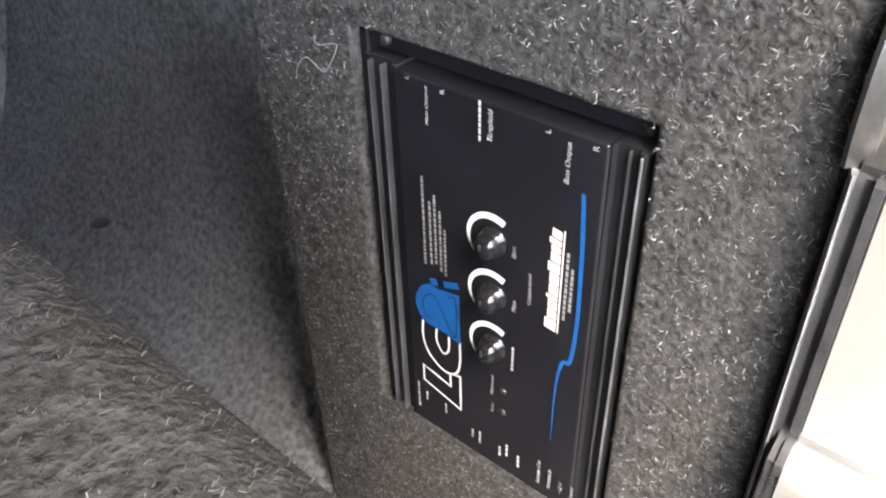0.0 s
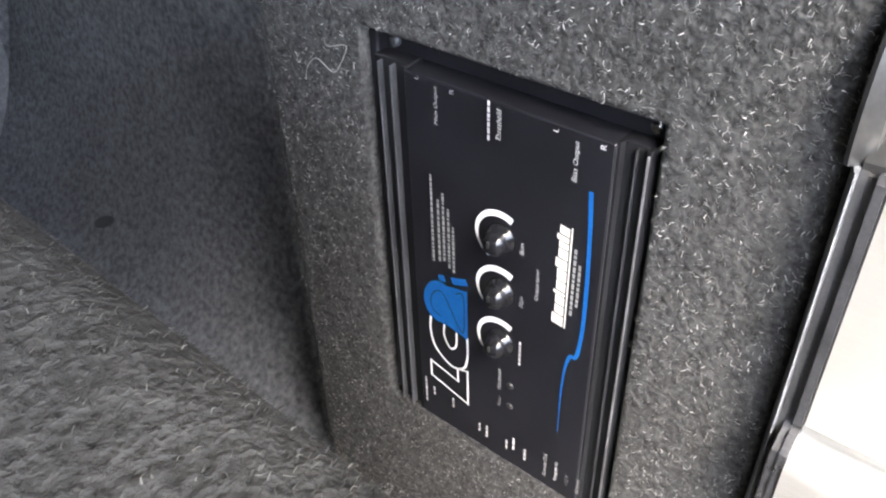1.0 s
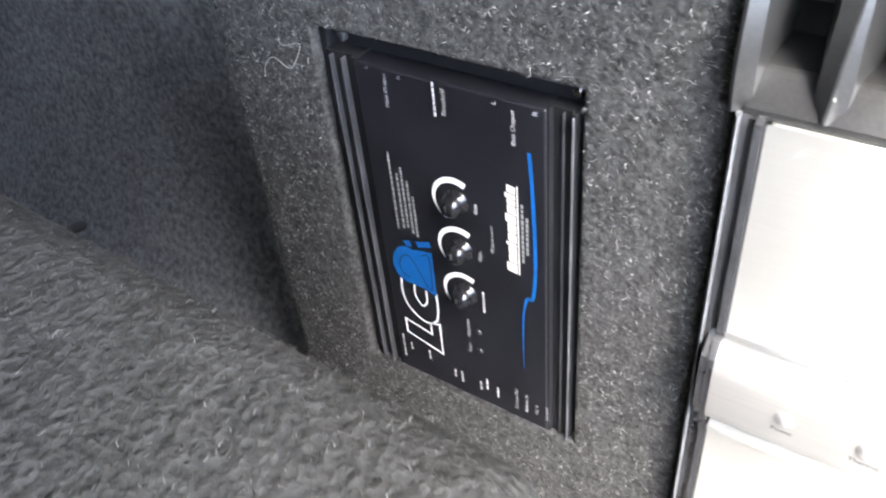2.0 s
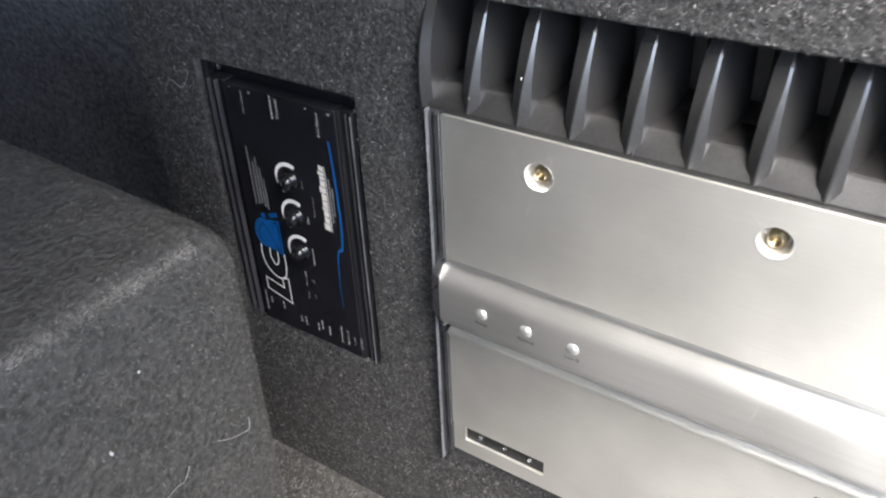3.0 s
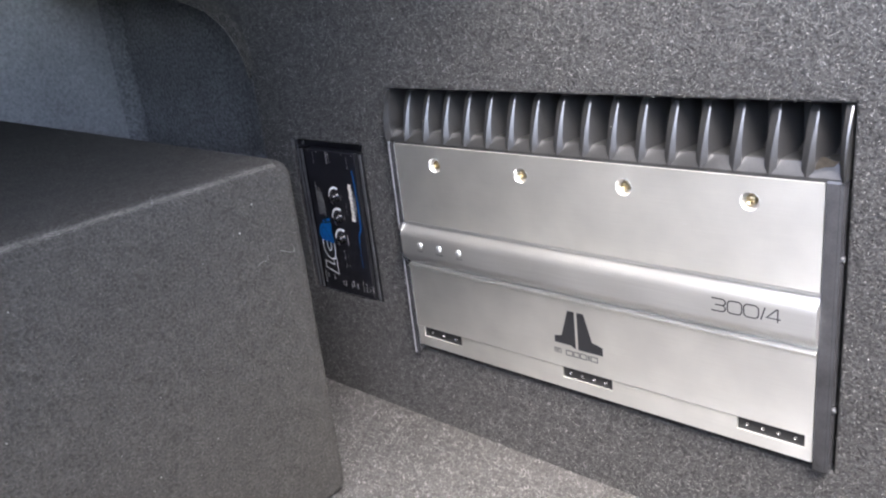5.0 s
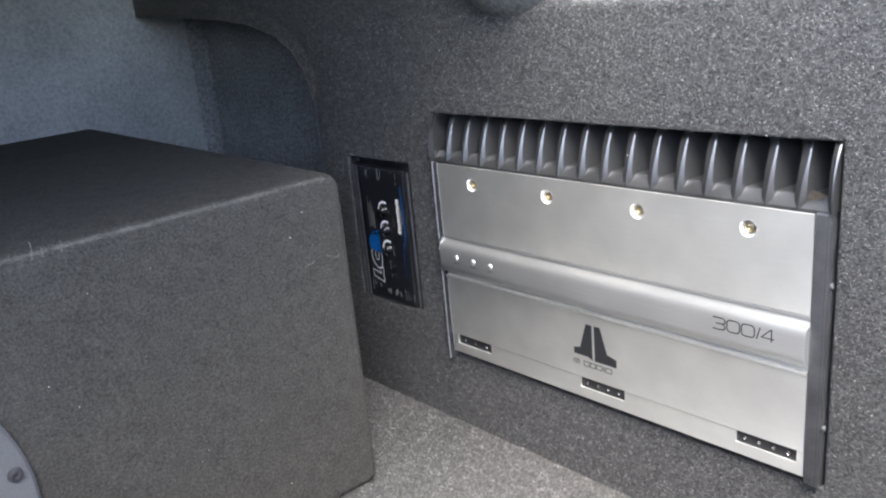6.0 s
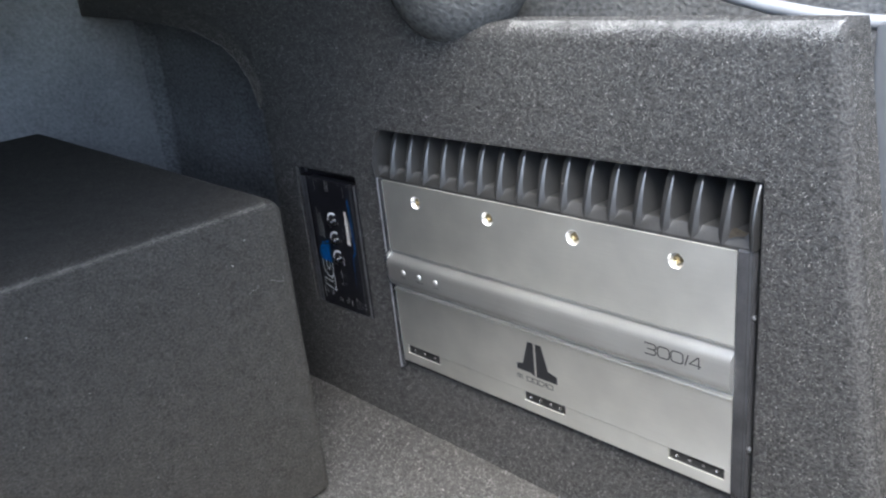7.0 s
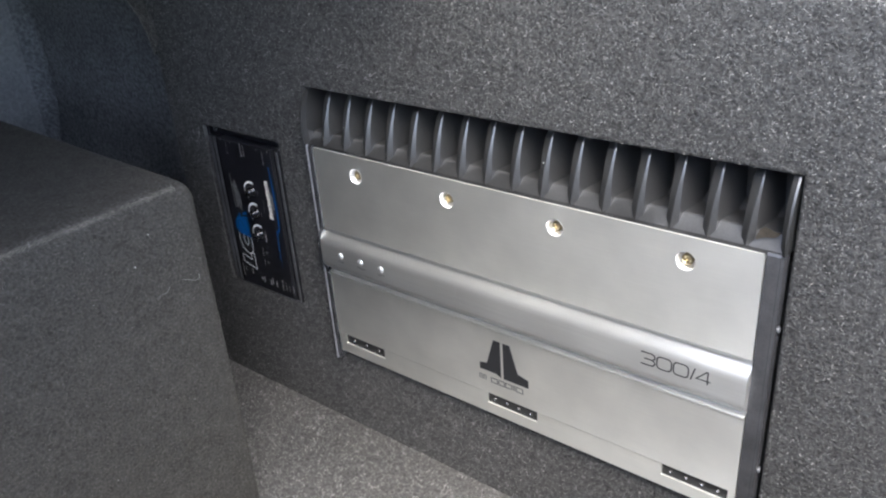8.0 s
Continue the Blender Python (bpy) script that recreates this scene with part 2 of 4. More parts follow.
def pile(name, roots, normals, rng, length, width, lie, mat, label, category="carpet pile", comb=(0, 0, 0)):
    """Loose curled fibres, each a tapered ribbon of three triangles. lie: 0 upright, 1 flat."""
    n = len(roots)
    t = rng.normal(size=(n, 3)) + np.array(comb)
    t -= normals * np.sum(t * normals, 1, keepdims=True)
    t /= np.linalg.norm(t, axis=1, keepdims=True) + 1e-9
    b = np.cross(normals, t)
    tilt = np.clip(lie + rng.normal(size=(n, 1)) * 0.18, 0.02, 1.0)
    size = length * rng.uniform(0.5, 1.3, (n, 1))
    d1 = normals * (1 - tilt) + t * tilt
    bend = rng.normal(size=(n, 1)) * 0.7
    d2 = d1 + b * bend - normals * (1 - tilt) * 0.5
    wide = width * rng.uniform(0.6, 1.4, (n, 1))
    side = b * wide / 2 + normals * wide * rng.uniform(-0.3, 0.3, (n, 1))
    mid = roots + d1 * size * 0.5
    tip = mid + d2 * size * 0.5
    verts = np.stack([roots - side, roots + side, mid - side * 0.8, mid + side * 0.8, tip], 1).reshape(-1, 3)
    base = (np.arange(n) * 5)[:, None]
    tris = np.concatenate([base + np.array([0, 1, 3]), base + np.array([0, 3, 2]), base + np.array([2, 3, 4])], 1).reshape(-1, 3)
    me = bpy.data.meshes.new(name)
    me.vertices.add(len(verts))
    me.vertices.foreach_set("co", verts.astype(np.float32).ravel())
    me.loops.add(tris.size)
    me.loops.foreach_set("vertex_index", tris.astype(np.int32).ravel())
    me.polygons.add(len(tris))
    me.polygons.foreach_set("loop_start", np.arange(0, tris.size, 3, dtype=np.int32))
    me.update(calc_edges=True)
    me.materials.append(mat)
    return tagged(new(name, me), label, category, kind="stuff")


RNG = np.random.default_rng(7)
FLOOR_Z, PANEL_Y = -0.270, 0.006
LEFT, RIGHT, TOP = -0.194, 0.3960, 0.1388
LEAN_OUT = 0.14  # the panel widens to the rear towards the floor
AMP_HOLE = (-0.0090, 0.3546, -0.1938, 0.0442)
UNIT_HOLE = (-0.1464, -0.0495, -0.1590, -0.0072)

# ---------------------------------------------------------------- setting
def slab(name, x0, x1, y0, y1, z0, z1, mat, label, category, bevel=0.0):
    return tagged(mesh_object(name, box(x0, x1, y0, y1, z0, z1, bevel), mat, 40), label, category, kind="structure")


slab("floor", -0.66, 0.80, -1.30, 0.15, FLOOR_Z - 0.03, FLOOR_Z, FLOOR_FELT, "speckled grey carpet on the trunk floor", "floor")
slab("seat_back", -0.71, -0.602, -1.30, 0.16, FLOOR_Z, 0.62, SEAT, "grey carpeted back of the rear seat", "seat back", 0.02)
slab("wall_inner", -0.62, 0.50, 0.10, 0.14, FLOOR_Z, 0.62, LINER, "dark felt liner of the car's side", "wall")
slab("wall_far", -0.66, 0.80, -1.34, -1.30, FLOOR_Z, 0.45, LINER, "dark felt liner of the car's other side", "wall")
# The shelf's unseen edge is shaped to shade the box and panel.
DECK_EDGE = 0.190
deck = flat([(-0.66, -1.30), (0.330, -1.30), (0.330, -0.32), (0.300, -0.26), (0.240, -0.20), (DECK_EDGE, -0.02), (DECK_EDGE, 0.12), (-0.66, 0.12)], Matrix.Identity(4), 0.40)
bmesh.ops.translate(deck, verts=[g for g in bmesh.ops.extrude_face_region(deck, geom=deck.faces[:])["geom"] if isinstance(g, bmesh.types.BMVert)], vec=(0, 0, 0.03))
tagged(mesh_object("ceiling", deck, LINER), "dark felt underside of the rear parcel shelf", "ceiling", kind="structure")
# Out-of-view rear wall and sill, raised to cut low light.
REAR_TOP = 0.150
slab("wall_rear", 0.80, 0.86, -1.34, 0.15, -0.34, REAR_TOP, LINER, "unseen dark felt liner at the trunk's rear, blocking low light", "wall", 0.01)
slab("rear_sill", 0.79, 0.92, -1.34, 0.15, REAR_TOP + 0.001, REAR_TOP + 0.030, TRIM, "unseen grey plastic sill of the trunk opening", "sill", 0.008)
ground = bmesh.new()
bmesh.ops.create_grid(ground, x_segments=4, y_segments=4, size=400, matrix=Matrix.Translation((0, 0, -0.95)))
tagged(mesh_object("ground", ground, ASPHALT), "dark grey asphalt ground round the car", "ground", kind="structure")


def side_panel():
    """Felt-covered board with two cut-outs, rounded on its outer edges."""
    bm = bmesh.new()
    xs = sorted({LEFT, RIGHT, AMP_HOLE[0], AMP_HOLE[1], UNIT_HOLE[0], UNIT_HOLE[1]})
    zs = sorted({FLOOR_Z, TOP, AMP_HOLE[2], AMP_HOLE[3], UNIT_HOLE[2], UNIT_HOLE[3]})
    grid = {}

    def v(x, z):
        if (x, z) not in grid:
            grid[(x, z)] = bm.verts.new((x, PANEL_Y, z))
        return grid[(x, z)]

    def inside(h, x, z):
        return h[0] < x < h[1] and h[2] < z < h[3]

    for xa, xb in zip(xs, xs[1:]):
        for za, zb in zip(zs, zs[1:]):
            cx, cz = (xa + xb) / 2, (za + zb) / 2
            if not inside(AMP_HOLE, cx, cz) and not inside(UNIT_HOLE, cx, cz):
                bm.faces.new((v(xa, za), v(xb, za), v(xb, zb), v(xa, zb)))
    rim = [e for e in bm.edges if e.is_boundary]
    deep = bmesh.ops.extrude_edge_only(bm, edges=rim)["geom"]
    bmesh.ops.translate(bm, verts=[g for g in deep if isinstance(g, bmesh.types.BMVert)], vec=(0, 0.036, 0))

    def along(test, offset, segments):
        edges = [e for e in bm.edges if all(abs(q.co.y - PANEL_Y) < 1e-6 and test(q.co) for q in e.verts)]
        bmesh.ops.bevel(bm, geom=edges, offset=offset, segments=segments, affect="EDGES", profile=0.5)

    along(lambda c: abs(c.z - TOP) < 1e-6, 0.012, 5)
    along(lambda c: abs(c.x - LEFT) < 1e-6, 0.005, 3)
    along(lambda c: abs(c.x - RIGHT) < 1e-6, 0.013, 5)
    for h in (AMP_HOLE, UNIT_HOLE):
        along(lambda c: h[0] - 1e-6 < c.x < h[1] + 1e-6 and h[2] - 1e-6 < c.z < h[3] + 1e-6
              and (min(abs(c.x - h[0]), abs(c.x - h[1])) < 1e-6 or min(abs(c.z - h[2]), abs(c.z - h[3])) < 1e-6), 0.003, 3)
    for q in bm.verts:
        if q.co.x > AMP_HOLE[1] + 0.01:
            q.co.x += LEAN_OUT * (TOP - q.co.z)
    return tagged(mesh_object("side_panel", bm, FELT, 40), "charcoal felt-covered side panel with two cut-outs", "panel", kind="structure")


side_panel()
cove = [(0.118, FLOOR_Z), (-0.040, FLOOR_Z - 0.002)]
for i in range(13):
    a = math.pi / 2 * i / 12
    cove.append((-0.020 + 0.115 * math.sin(a), FLOOR_Z + 0.004 + 0.210 * (1 - math.cos(a))))
cove += [(0.098, 0.60), (0.118, 0.60)]
tagged(mesh_object("wheel_arch", sweep(cove, -0.64, LEFT - 0.002), ARCH, 40), "grey felt over the curved foot of the wheel arch", "wheel arch", kind="structure")
corner = [(-0.607, 0.0962), (-0.607, 0.070)]
for i in range(9):
    a = math.pi - math.pi / 2 * i / 8
    corner.append((-0.578 + 0.0245 * math.cos(a), 0.0715 + 0.0240 * math.sin(a)))
fillet = flat(corner, Matrix.Identity(4), FLOOR_Z + 0.002)
bmesh.ops.translate(fillet, verts=[g for g in bmesh.ops.extrude_face_region(fillet, geom=fillet.faces[:])["geom"] if isinstance(g, bmesh.types.BMVert)], vec=(0, 0, 0.86))
tagged(mesh_object("corner_liner", fillet, ARCH, 40), "grey felt rounded corner between seat and wheel arch", "liner", kind="structure")
LINER_Y = 0.0057
hem = bmesh.new()
curve_low = [(-0.1945, 0.050), (-0.1985, 0.066), (-0.2060, 0.081), (-0.2220, 0.099), (-0.2490, 0.115), (-0.3000, 0.129), (-0.3750, 0.138), (-0.6150, 0.148)]
outline = curve_low + [(-0.6150, 0.590), (0.0600, 0.590), (0.0600, 0.1180), (-0.1890, 0.1180)]
hem.faces.new([hem.verts.new((x, LINER_Y, z)) for x, z in outline])
made = bmesh.ops.extrude_face_region(hem, geom=hem.faces[:])["geom"]
bmesh.ops.translate(hem, verts=[g for g in made if isinstance(g, bmesh.types.BMVert)], vec=(0, 0.020, 0))
rim_edges = [e for e in hem.edges if all(abs(q.co.y - LINER_Y) < 1e-6 and q.co.z < 0.16 and q.co.x < -0.193 for q in e.verts)]
bmesh.ops.bevel(hem, geom=rim_edges, offset=0.0012, segments=3, affect="EDGES", profile=0.5)
tagged(mesh_object("arch_liner", hem, FELT, 50), "dark felt liner with a rounded arched lower edge", "liner", kind="structure")
slot = bmesh.new()
bmesh.ops.create_uvsphere(slot, u_segments=20, v_segments=10, radius=1.0)
normal = Vector((0.0, -0.70, 0.70))
long_way = Vector((0.45, 0.55, -0.2)).cross(normal).cross(normal).normalized()
bmesh.ops.transform(slot, verts=slot.verts[:], matrix=Matrix.Translation((-0.450, 0.0430, -0.2310)) @ Matrix((long_way, normal.cross(long_way).normalized(), normal.normalized())).transposed().to_4x4()
                    @ Matrix.Diagonal((0.0105, 0.0042, 0.0012, 1)))
tagged(mesh_object("felt_slot", slot, RUBBER, 60), "dark slot in the felt of the wheel arch", "slot", kind="structure")
slab("rear_pillar", 0.442, 0.64, 0.050, 0.14, FLOOR_Z, 0.42, TRIM, "grey plastic trim of the rear pillar", "pillar", 0.012)


def tube(points, radius, sides=16):
    """A round bar along smooth points."""
    pts = [Vector(p) for p in points]
    bm, rings = bmesh.new(), []
    for i, p in enumerate(pts):
        d = (pts[min(i + 1, len(pts) - 1)] - pts[max(i - 1, 0)]).normalized()
        u = Vector((0, 1, 0))
        w = d.cross(u).normalized()
        rings.append([bm.verts.new(p + radius * (u * math.cos(2 * math.pi * k / sides) + w * math.sin(2 * math.pi * k / sides))) for k in range(sides)])
    for a, b in zip(rings, rings[1:]):
        for k in range(sides):
            bm.faces.new((a[k], a[(k + 1) % sides], b[(k + 1) % sides], b[k]))
    bm.faces.new(rings[0][::-1])
    bm.faces.new(rings[-1])
    return bm


rod = tube([(0.150, 0.060, 0.214), (0.210, 0.060, 0.185), (0.260, 0.060, 0.164), (0.295, 0.060, 0.1515), (0.330, 0.060, 0.1420), (0.361, 0.060, 0.1362), (0.386, 0.060, 0.1328), (0.412, 0.060, 0.1305), (0.440, 0.060, 0.129)], 0.0047)
tagged(mesh_object("torsion_rod", rod, BODY_PAINT, 60), "pale grey painted rod behind the side panel", "rod", kind="structure")
slab("body_flange", 0.3985, 0.441, 0.0435, 0.054, FLOOR_Z, 0.1345, PRIMER, "grey painted body flange behind the side panel", "flange", 0.004)

# ---------------------------------------------------------------- amplifier
amp = thing("amplifier", (0.1715, 0.006, -0.195), "silver car amplifier with black fins set in the felt panel", "amplifier")
PLATE_W = 0.343
PITCH, FIRST = 0.02135, 0.0115


def heatsink():
    """Valley floor, its ramps at the foot, and the ledge over the plate."""
    rows = [(0.0002, 0.0014), (0.0024, 0.0014), (0.0030, 0.0018), (0.0096, 0.0078), (0.0102, 0.0090), (0.0108, 0.0260), (0.016, 0.0328), (0.042, 0.0336),
            (0.042, 0.040), (-0.190, 0.040), (-0.190, 0.012), (0.0002, 0.012)]
    return sweep([(y, z) for z, y in rows], -0.0060, PLATE_W + 0.0085)


part("heatsink", heatsink(), HEATSINK, amp, "black cast heatsink", 20)


def fin_mesh():
    """A bowed fin whose flat front splits into two facets towards its foot, on walls that flare into the valley."""
    bm, rings = bmesh.new(), []
    rows = 11
    for i in range(rows + 1):
        t = i / rows
        z = 0.0026 + 0.0392 * t
        ridge = 0.0004 + 0.0070 * t + 0.0055 * t ** 2.6
        half = (0.0041 - 0.0015 * t ** 0.8) * min(1.0, 0.72 + 2.4 * t)
        crest = 0.0016 * min(1.0, t * 1.25)
        drop = 0.0030 * (1 - t) ** 1.2 + 0.0003
        if i == rows:
            ridge, drop, half = ridge + 0.0010, 0.0002, half * 0.8
        rings.append([bm.verts.new(c) for c in ((-half - 0.0052, 0.0330, z), (-half - 0.0032, 0.0230, z), (-half - 0.0014, 0.0130 + ridge * 0.5, z), (-half, ridge + drop, z), (crest - 0.0003, ridge, z), (crest + 0.0003, ridge, z),
                                                (half, ridge + drop, z), (half + 0.0014, 0.0130 + ridge * 0.5, z), (half + 0.0032, 0.0230, z), (half + 0.0052, 0.0330, z))])
    for a, b in zip(rings, rings[1:]):
        for i in range(9):
            bm.faces.new((a[i], a[i + 1], b[i + 1], b[i]))
    bm.faces.new(rings[0][::-1])
    bm.faces.new(rings[-1])
    return bm


first_fin = part("fin", fin_mesh(), HEATSINK, amp, "", 12)
fin_data = first_fin.data
first_fin.matrix_basis = Matrix.Translation((FIRST, 0, 0))
for k in range(1, 16):
    same("fin", fin_data, Matrix.Translation((FIRST + PITCH * k, 0, 0)), amp)


def end_fin(side):
    """The thin end wall of the heatsink with its bowed front edge."""
    x0, x1 = (-0.0095, -0.0048) if side < 0 else (PLATE_W + 0.0105, PLATE_W + 0.0066)
    inward = 1 if side < 0 else -1
    bm, rings = bmesh.new(), []
    for z, front in ((0.001, 0.0002), (0.007, -0.0008), (0.013, -0.0010), (0.020, -0.0004), (0.027, 0.0010), (0.034, 0.0034), (0.039, 0.0058), (0.0432, 0.0084)):
        slope = 0.0030 * (1 - z / 0.0432) + 0.0006
        rings.append([bm.verts.new(c) for c in ((x0, 0.030, z), (x0, front + 0.0005, z), (x0 + inward * 0.0010, front, z), (x1, front + slope, z), (x1 + inward * 0.0010, 0.030, z))])
    for a, b in zip(rings, rings[1:]):
        for k in range(5):
            bm.faces.new((a[k], a[(k + 1) % 5], b[(k + 1) % 5], b[k]))
    bm.faces.new(rings[0][::-1])
    bm.faces.new(rings[-1])
    return part("end_fin", bm, HEATSINK, amp, "", 20)


end_fin(-1)
end_fin(1)


def plate():
    """Upper cover plate with four round holes for the bolts."""
    bm = bmesh.new()
    top, bottom, y0, y1 = 0.0, -0.0675, 0.0, 0.003
    zc, half, steps = -0.0155, 0.010, 32
    cuts = [0.043 + 0.08567 * k for k in range(4)]

    def quad(x0, x1, z0, z1):
        bm.faces.new([bm.verts.new(c) for c in ((x0, y0, z0), (x1, y0, z0), (x1, y0, z1), (x0, y0, z1))])

    quad(0, PLATE_W, bottom, zc - half)
    quad(0, PLATE_W, zc + half, top)
    edges = [0.0] + [e for c in cuts for e in (c - half, c + half)] + [PLATE_W]
    for x0, x1 in zip(edges[::2], edges[1::2]):
        quad(x0, x1, zc - half, zc + half)
    for c in cuts:
        outer, inner = [], []
        for k in range(steps):
            a = 2 * math.pi * (k + 0.5) / steps
            s = half / max(abs(math.cos(a)), abs(math.sin(a)))
            outer.append(bm.verts.new((c + s * math.cos(a), y0, zc + s * math.sin(a))))
            inner.append(bm.verts.new((c + 0.0060 * math.cos(a), y0, zc + 0.0060 * math.sin(a))))
        for k in range(steps):
            j = (k + 1) % steps
            bm.faces.new((outer[k], outer[j], inner[j], inner[k]))
        for ca, sa in ((1, 1), (-1, 1), (-1, -1), (1, -1)):
            near = sorted(outer, key=lambda q: (q.co.x - c - ca * half) ** 2 + (q.co.z - zc - sa * half) ** 2)[:2]
            bm.faces.new([bm.verts.new((c + ca * half, y0, zc + sa * half)), bm.verts.new(near[0].co), bm.verts.new(near[1].co)])
    box(0, PLATE_W, y0 + 0.0002, y1, top - 0.0010, top, bm=bm)
    box(0, PLATE_W, y0 + 0.0002, y1, bottom, bottom + 0.001, bm=bm)
    box(0, 0.001, y0 + 0.0002, y1, bottom, top, bm=bm)
    box(PLATE_W - 0.001, PLATE_W, y0 + 0.0002, y1, bottom, top, bm=bm)
    return bm


part("cover_plate", plate(), ALU, amp, "brushed silver cover plate")
for k in range(4):
    c = Vector((0.043 + 0.08567 * k, 0.0, -0.0155))
    m = Matrix.Translation(c) @ FACING
    well = part("bolt_well", lathe([(0.0063, 0.0001), (0.0060, 0.0002), (0.0058, -0.0002), (0.0050, -0.0028), (0.0040, -0.0050), (0.0, -0.0050)], m), COUNTERSINK,
                amp, "pale countersunk well", 50)
    m = m @ Matrix.Translation((0, 0, -0.0020))
    bolt = lathe([(0.0, -0.0015), (0.0016, -0.0015), (0.0016, -0.0001), (0.0022, 0.0003), (0.0032, -0.0001), (0.0035, -0.0010), (0.0035, -0.0030)], m)
    part("bolt", bolt, BRASS, well, "brass socket-head bolt", 40)

band = [(0.0030, -0.0680), (0.0004, -0.0680), (0.0002, -0.0692), (0.0016, -0.0702), (0.0014, -0.0712), (0.0006, -0.0720), (-0.0012, -0.0731), (-0.0034, -0.0745),
        (-0.0050, -0.0759), (-0.0059, -0.0774), (-0.0063, -0.0792), (-0.0064, -0.0812), (-0.0064, -0.0945), (-0.0061, -0.0965), (-0.0052, -0.0986), (-0.0036, -0.1006),
        (-0.0016, -0.1024), (0.0004, -0.1040), (0.0014, -0.1052), (0.0014, -0.1064), (0.0030, -0.1064)]
part("raised_band", sweep(band, -0.0003, PLATE_W + 0.0006), ALU_BAND, amp, "bowed satin aluminium band", 50)
lower = [(0.0030, -0.1066), (0.0002, -0.1066), (-0.0014, -0.1074), (-0.0016, -0.1084), (-0.0006, -0.1096), (0.0, -0.1115), (0.0, -0.1672), (0.0006, -0.1676), (0.0030, -0.1676)]
part("lower_plate", sweep(lower, 0.0, PLATE_W), ALU, amp, "brushed silver lower plate", 40)

SLOTS = [(0.0068, 0.0505, 3), (0.1545, 0.1985, 4), (0.2940, 0.3382, 4)]


def terminal_strip():
    """A strip with three rectangular openings along its upper edge."""
    bm, grid = bmesh.new(), {}
    xs = [0.0] + [e for s in SLOTS for e in s[:2]] + [PLATE_W]
    zs = [-0.1862, -0.1772, -0.1679]

    def v(x, z):
        if (x, z) not in grid:
            grid[(x, z)] = bm.verts.new((x, 0.0006, z))
        return grid[(x, z)]

    for i in range(len(xs) - 1):
        for j in range(2):
            if not (i % 2 and j):
                bm.faces.new((v(xs[i], zs[j]), v(xs[i + 1], zs[j]), v(xs[i + 1], zs[j + 1]), v(xs[i], zs[j + 1])))
    deep = bmesh.ops.extrude_edge_only(bm, edges=[e for e in bm.edges if e.is_boundary])["geom"]
    bmesh.ops.translate(bm, verts=[g for g in deep if isinstance(g, bmesh.types.BMVert)], vec=(0, 0.0034, 0))
    return bm


part("terminal_strip", terminal_strip(), ALU, amp, "silver strip with three terminal openings")
for x0, x1, count in SLOTS:
    block = part("terminal_block", box(x0, x1, 0.0022, 0.012, -0.1772, -0.1679), SLOT, amp, "black terminal block")
    for i in range(count):
        x = x0 + (x1 - x0) * (i + 0.6) / (count + 0.2)
        m = Matrix.Translation((x, 0.0022, -0.1728)) @ FACING
        part("terminal_screw", lathe([(0.0, 0.0002), (0.0008, 0.0002), (0.0010, 0.0004), (0.0013, 0.0004), (0.0015, 0.0), (0.0015, -0.001)], m, 14), STEEL, block, "", 40)


def end_cap(side):
    """Side moulding with a double rib that follows the band's bulge."""
    prof = [(0.036, 0.0015), (0.0000, 0.0015), (-0.0012, 0.000), (-0.0012, -0.0675), (-0.0028, -0.0700), (-0.0072, -0.0745), (-0.0078, -0.0860), (-0.0072, -0.0950),
            (-0.0040, -0.1035), (-0.0014, -0.1062), (-0.0028, -0.1075), (-0.0024, -0.1095), (-0.0012, -0.1110), (-0.0012, -0.1680), (-0.0004, -0.1700),
            (-0.0004, -0.1925), (0.036, -0.1925)]
    if side < 0:
        straight = [(0.036, 0.0015), (0.0004, 0.0015), (-0.0010, -0.0002), (-0.0014, -0.0020), (-0.0014, -0.1900), (-0.0008, -0.1950), (0.0006, -0.1965), (0.036, -0.1965)]
        bm = sweep([(y + 0.0016 if y < 0.03 else y, z) for y, z in straight], -0.0060, -0.0044)
        inner = [sweep([(0.036, hi)] + [(y * 0.76 if y < -0.002 else y, z) for y, z in prof[1:-1] if lo <= z <= hi] + [(0.036, lo)], -0.0024, -0.0004)
                 for hi, lo in ((0.0016, -0.0676), (-0.0699, -0.1036), (-0.1074, -0.1926))]
        groove = sweep([(y + 0.0022 if y < 0.03 else y, z) for y, z in prof], -0.0044, -0.0024)
    else:
        prof = [(0.036, 0.0015), (0.0004, 0.0015), (-0.0010, 0.0002), (-0.0014, -0.0020), (-0.0014, -0.1900), (-0.0008, -0.1915), (0.0006, -0.1925), (0.036, -0.1925)]
        bm = sweep([(y + 0.0010 if y < 0.03 else y, z) for y, z in prof], PLATE_W + 0.0007, PLATE_W + 0.0080, bm=None)
        inner = []
        groove = sweep([(y + 0.0022 if y < 0.03 else y, z) for y, z in prof], PLATE_W + 0.0080, PLATE_W + 0.0098)
    cap = part("end_cap", bm, CAP, amp, "black moulded end cap", 30)
    part("cap_groove", groove, CAP, cap, "", 30)
    if side < 0:
        # Slanted outer lip in a lighter grey than the cap.
        lip = flat([(-0.0086, 0.036), (-0.0086, 0.0050), (-0.0068, -0.0010), (-0.0064, -0.0014), (-0.0061, -0.0010), (-0.0061, 0.036)], Matrix.Identity(4), -0.1965)
        bmesh.ops.translate(lip, verts=[g for g in bmesh.ops.extrude_face_region(lip, geom=lip.faces[:])["geom"] if isinstance(g, bmesh.types.BMVert)], vec=(0, 0, 0.1975))
        part("cap_lip", lip, GREY_LIP, cap, "grey outer lip of the cap", 30)
    for rib in inner:
        part("cap_rib", rib, CAP, cap, "", 30)
    return cap


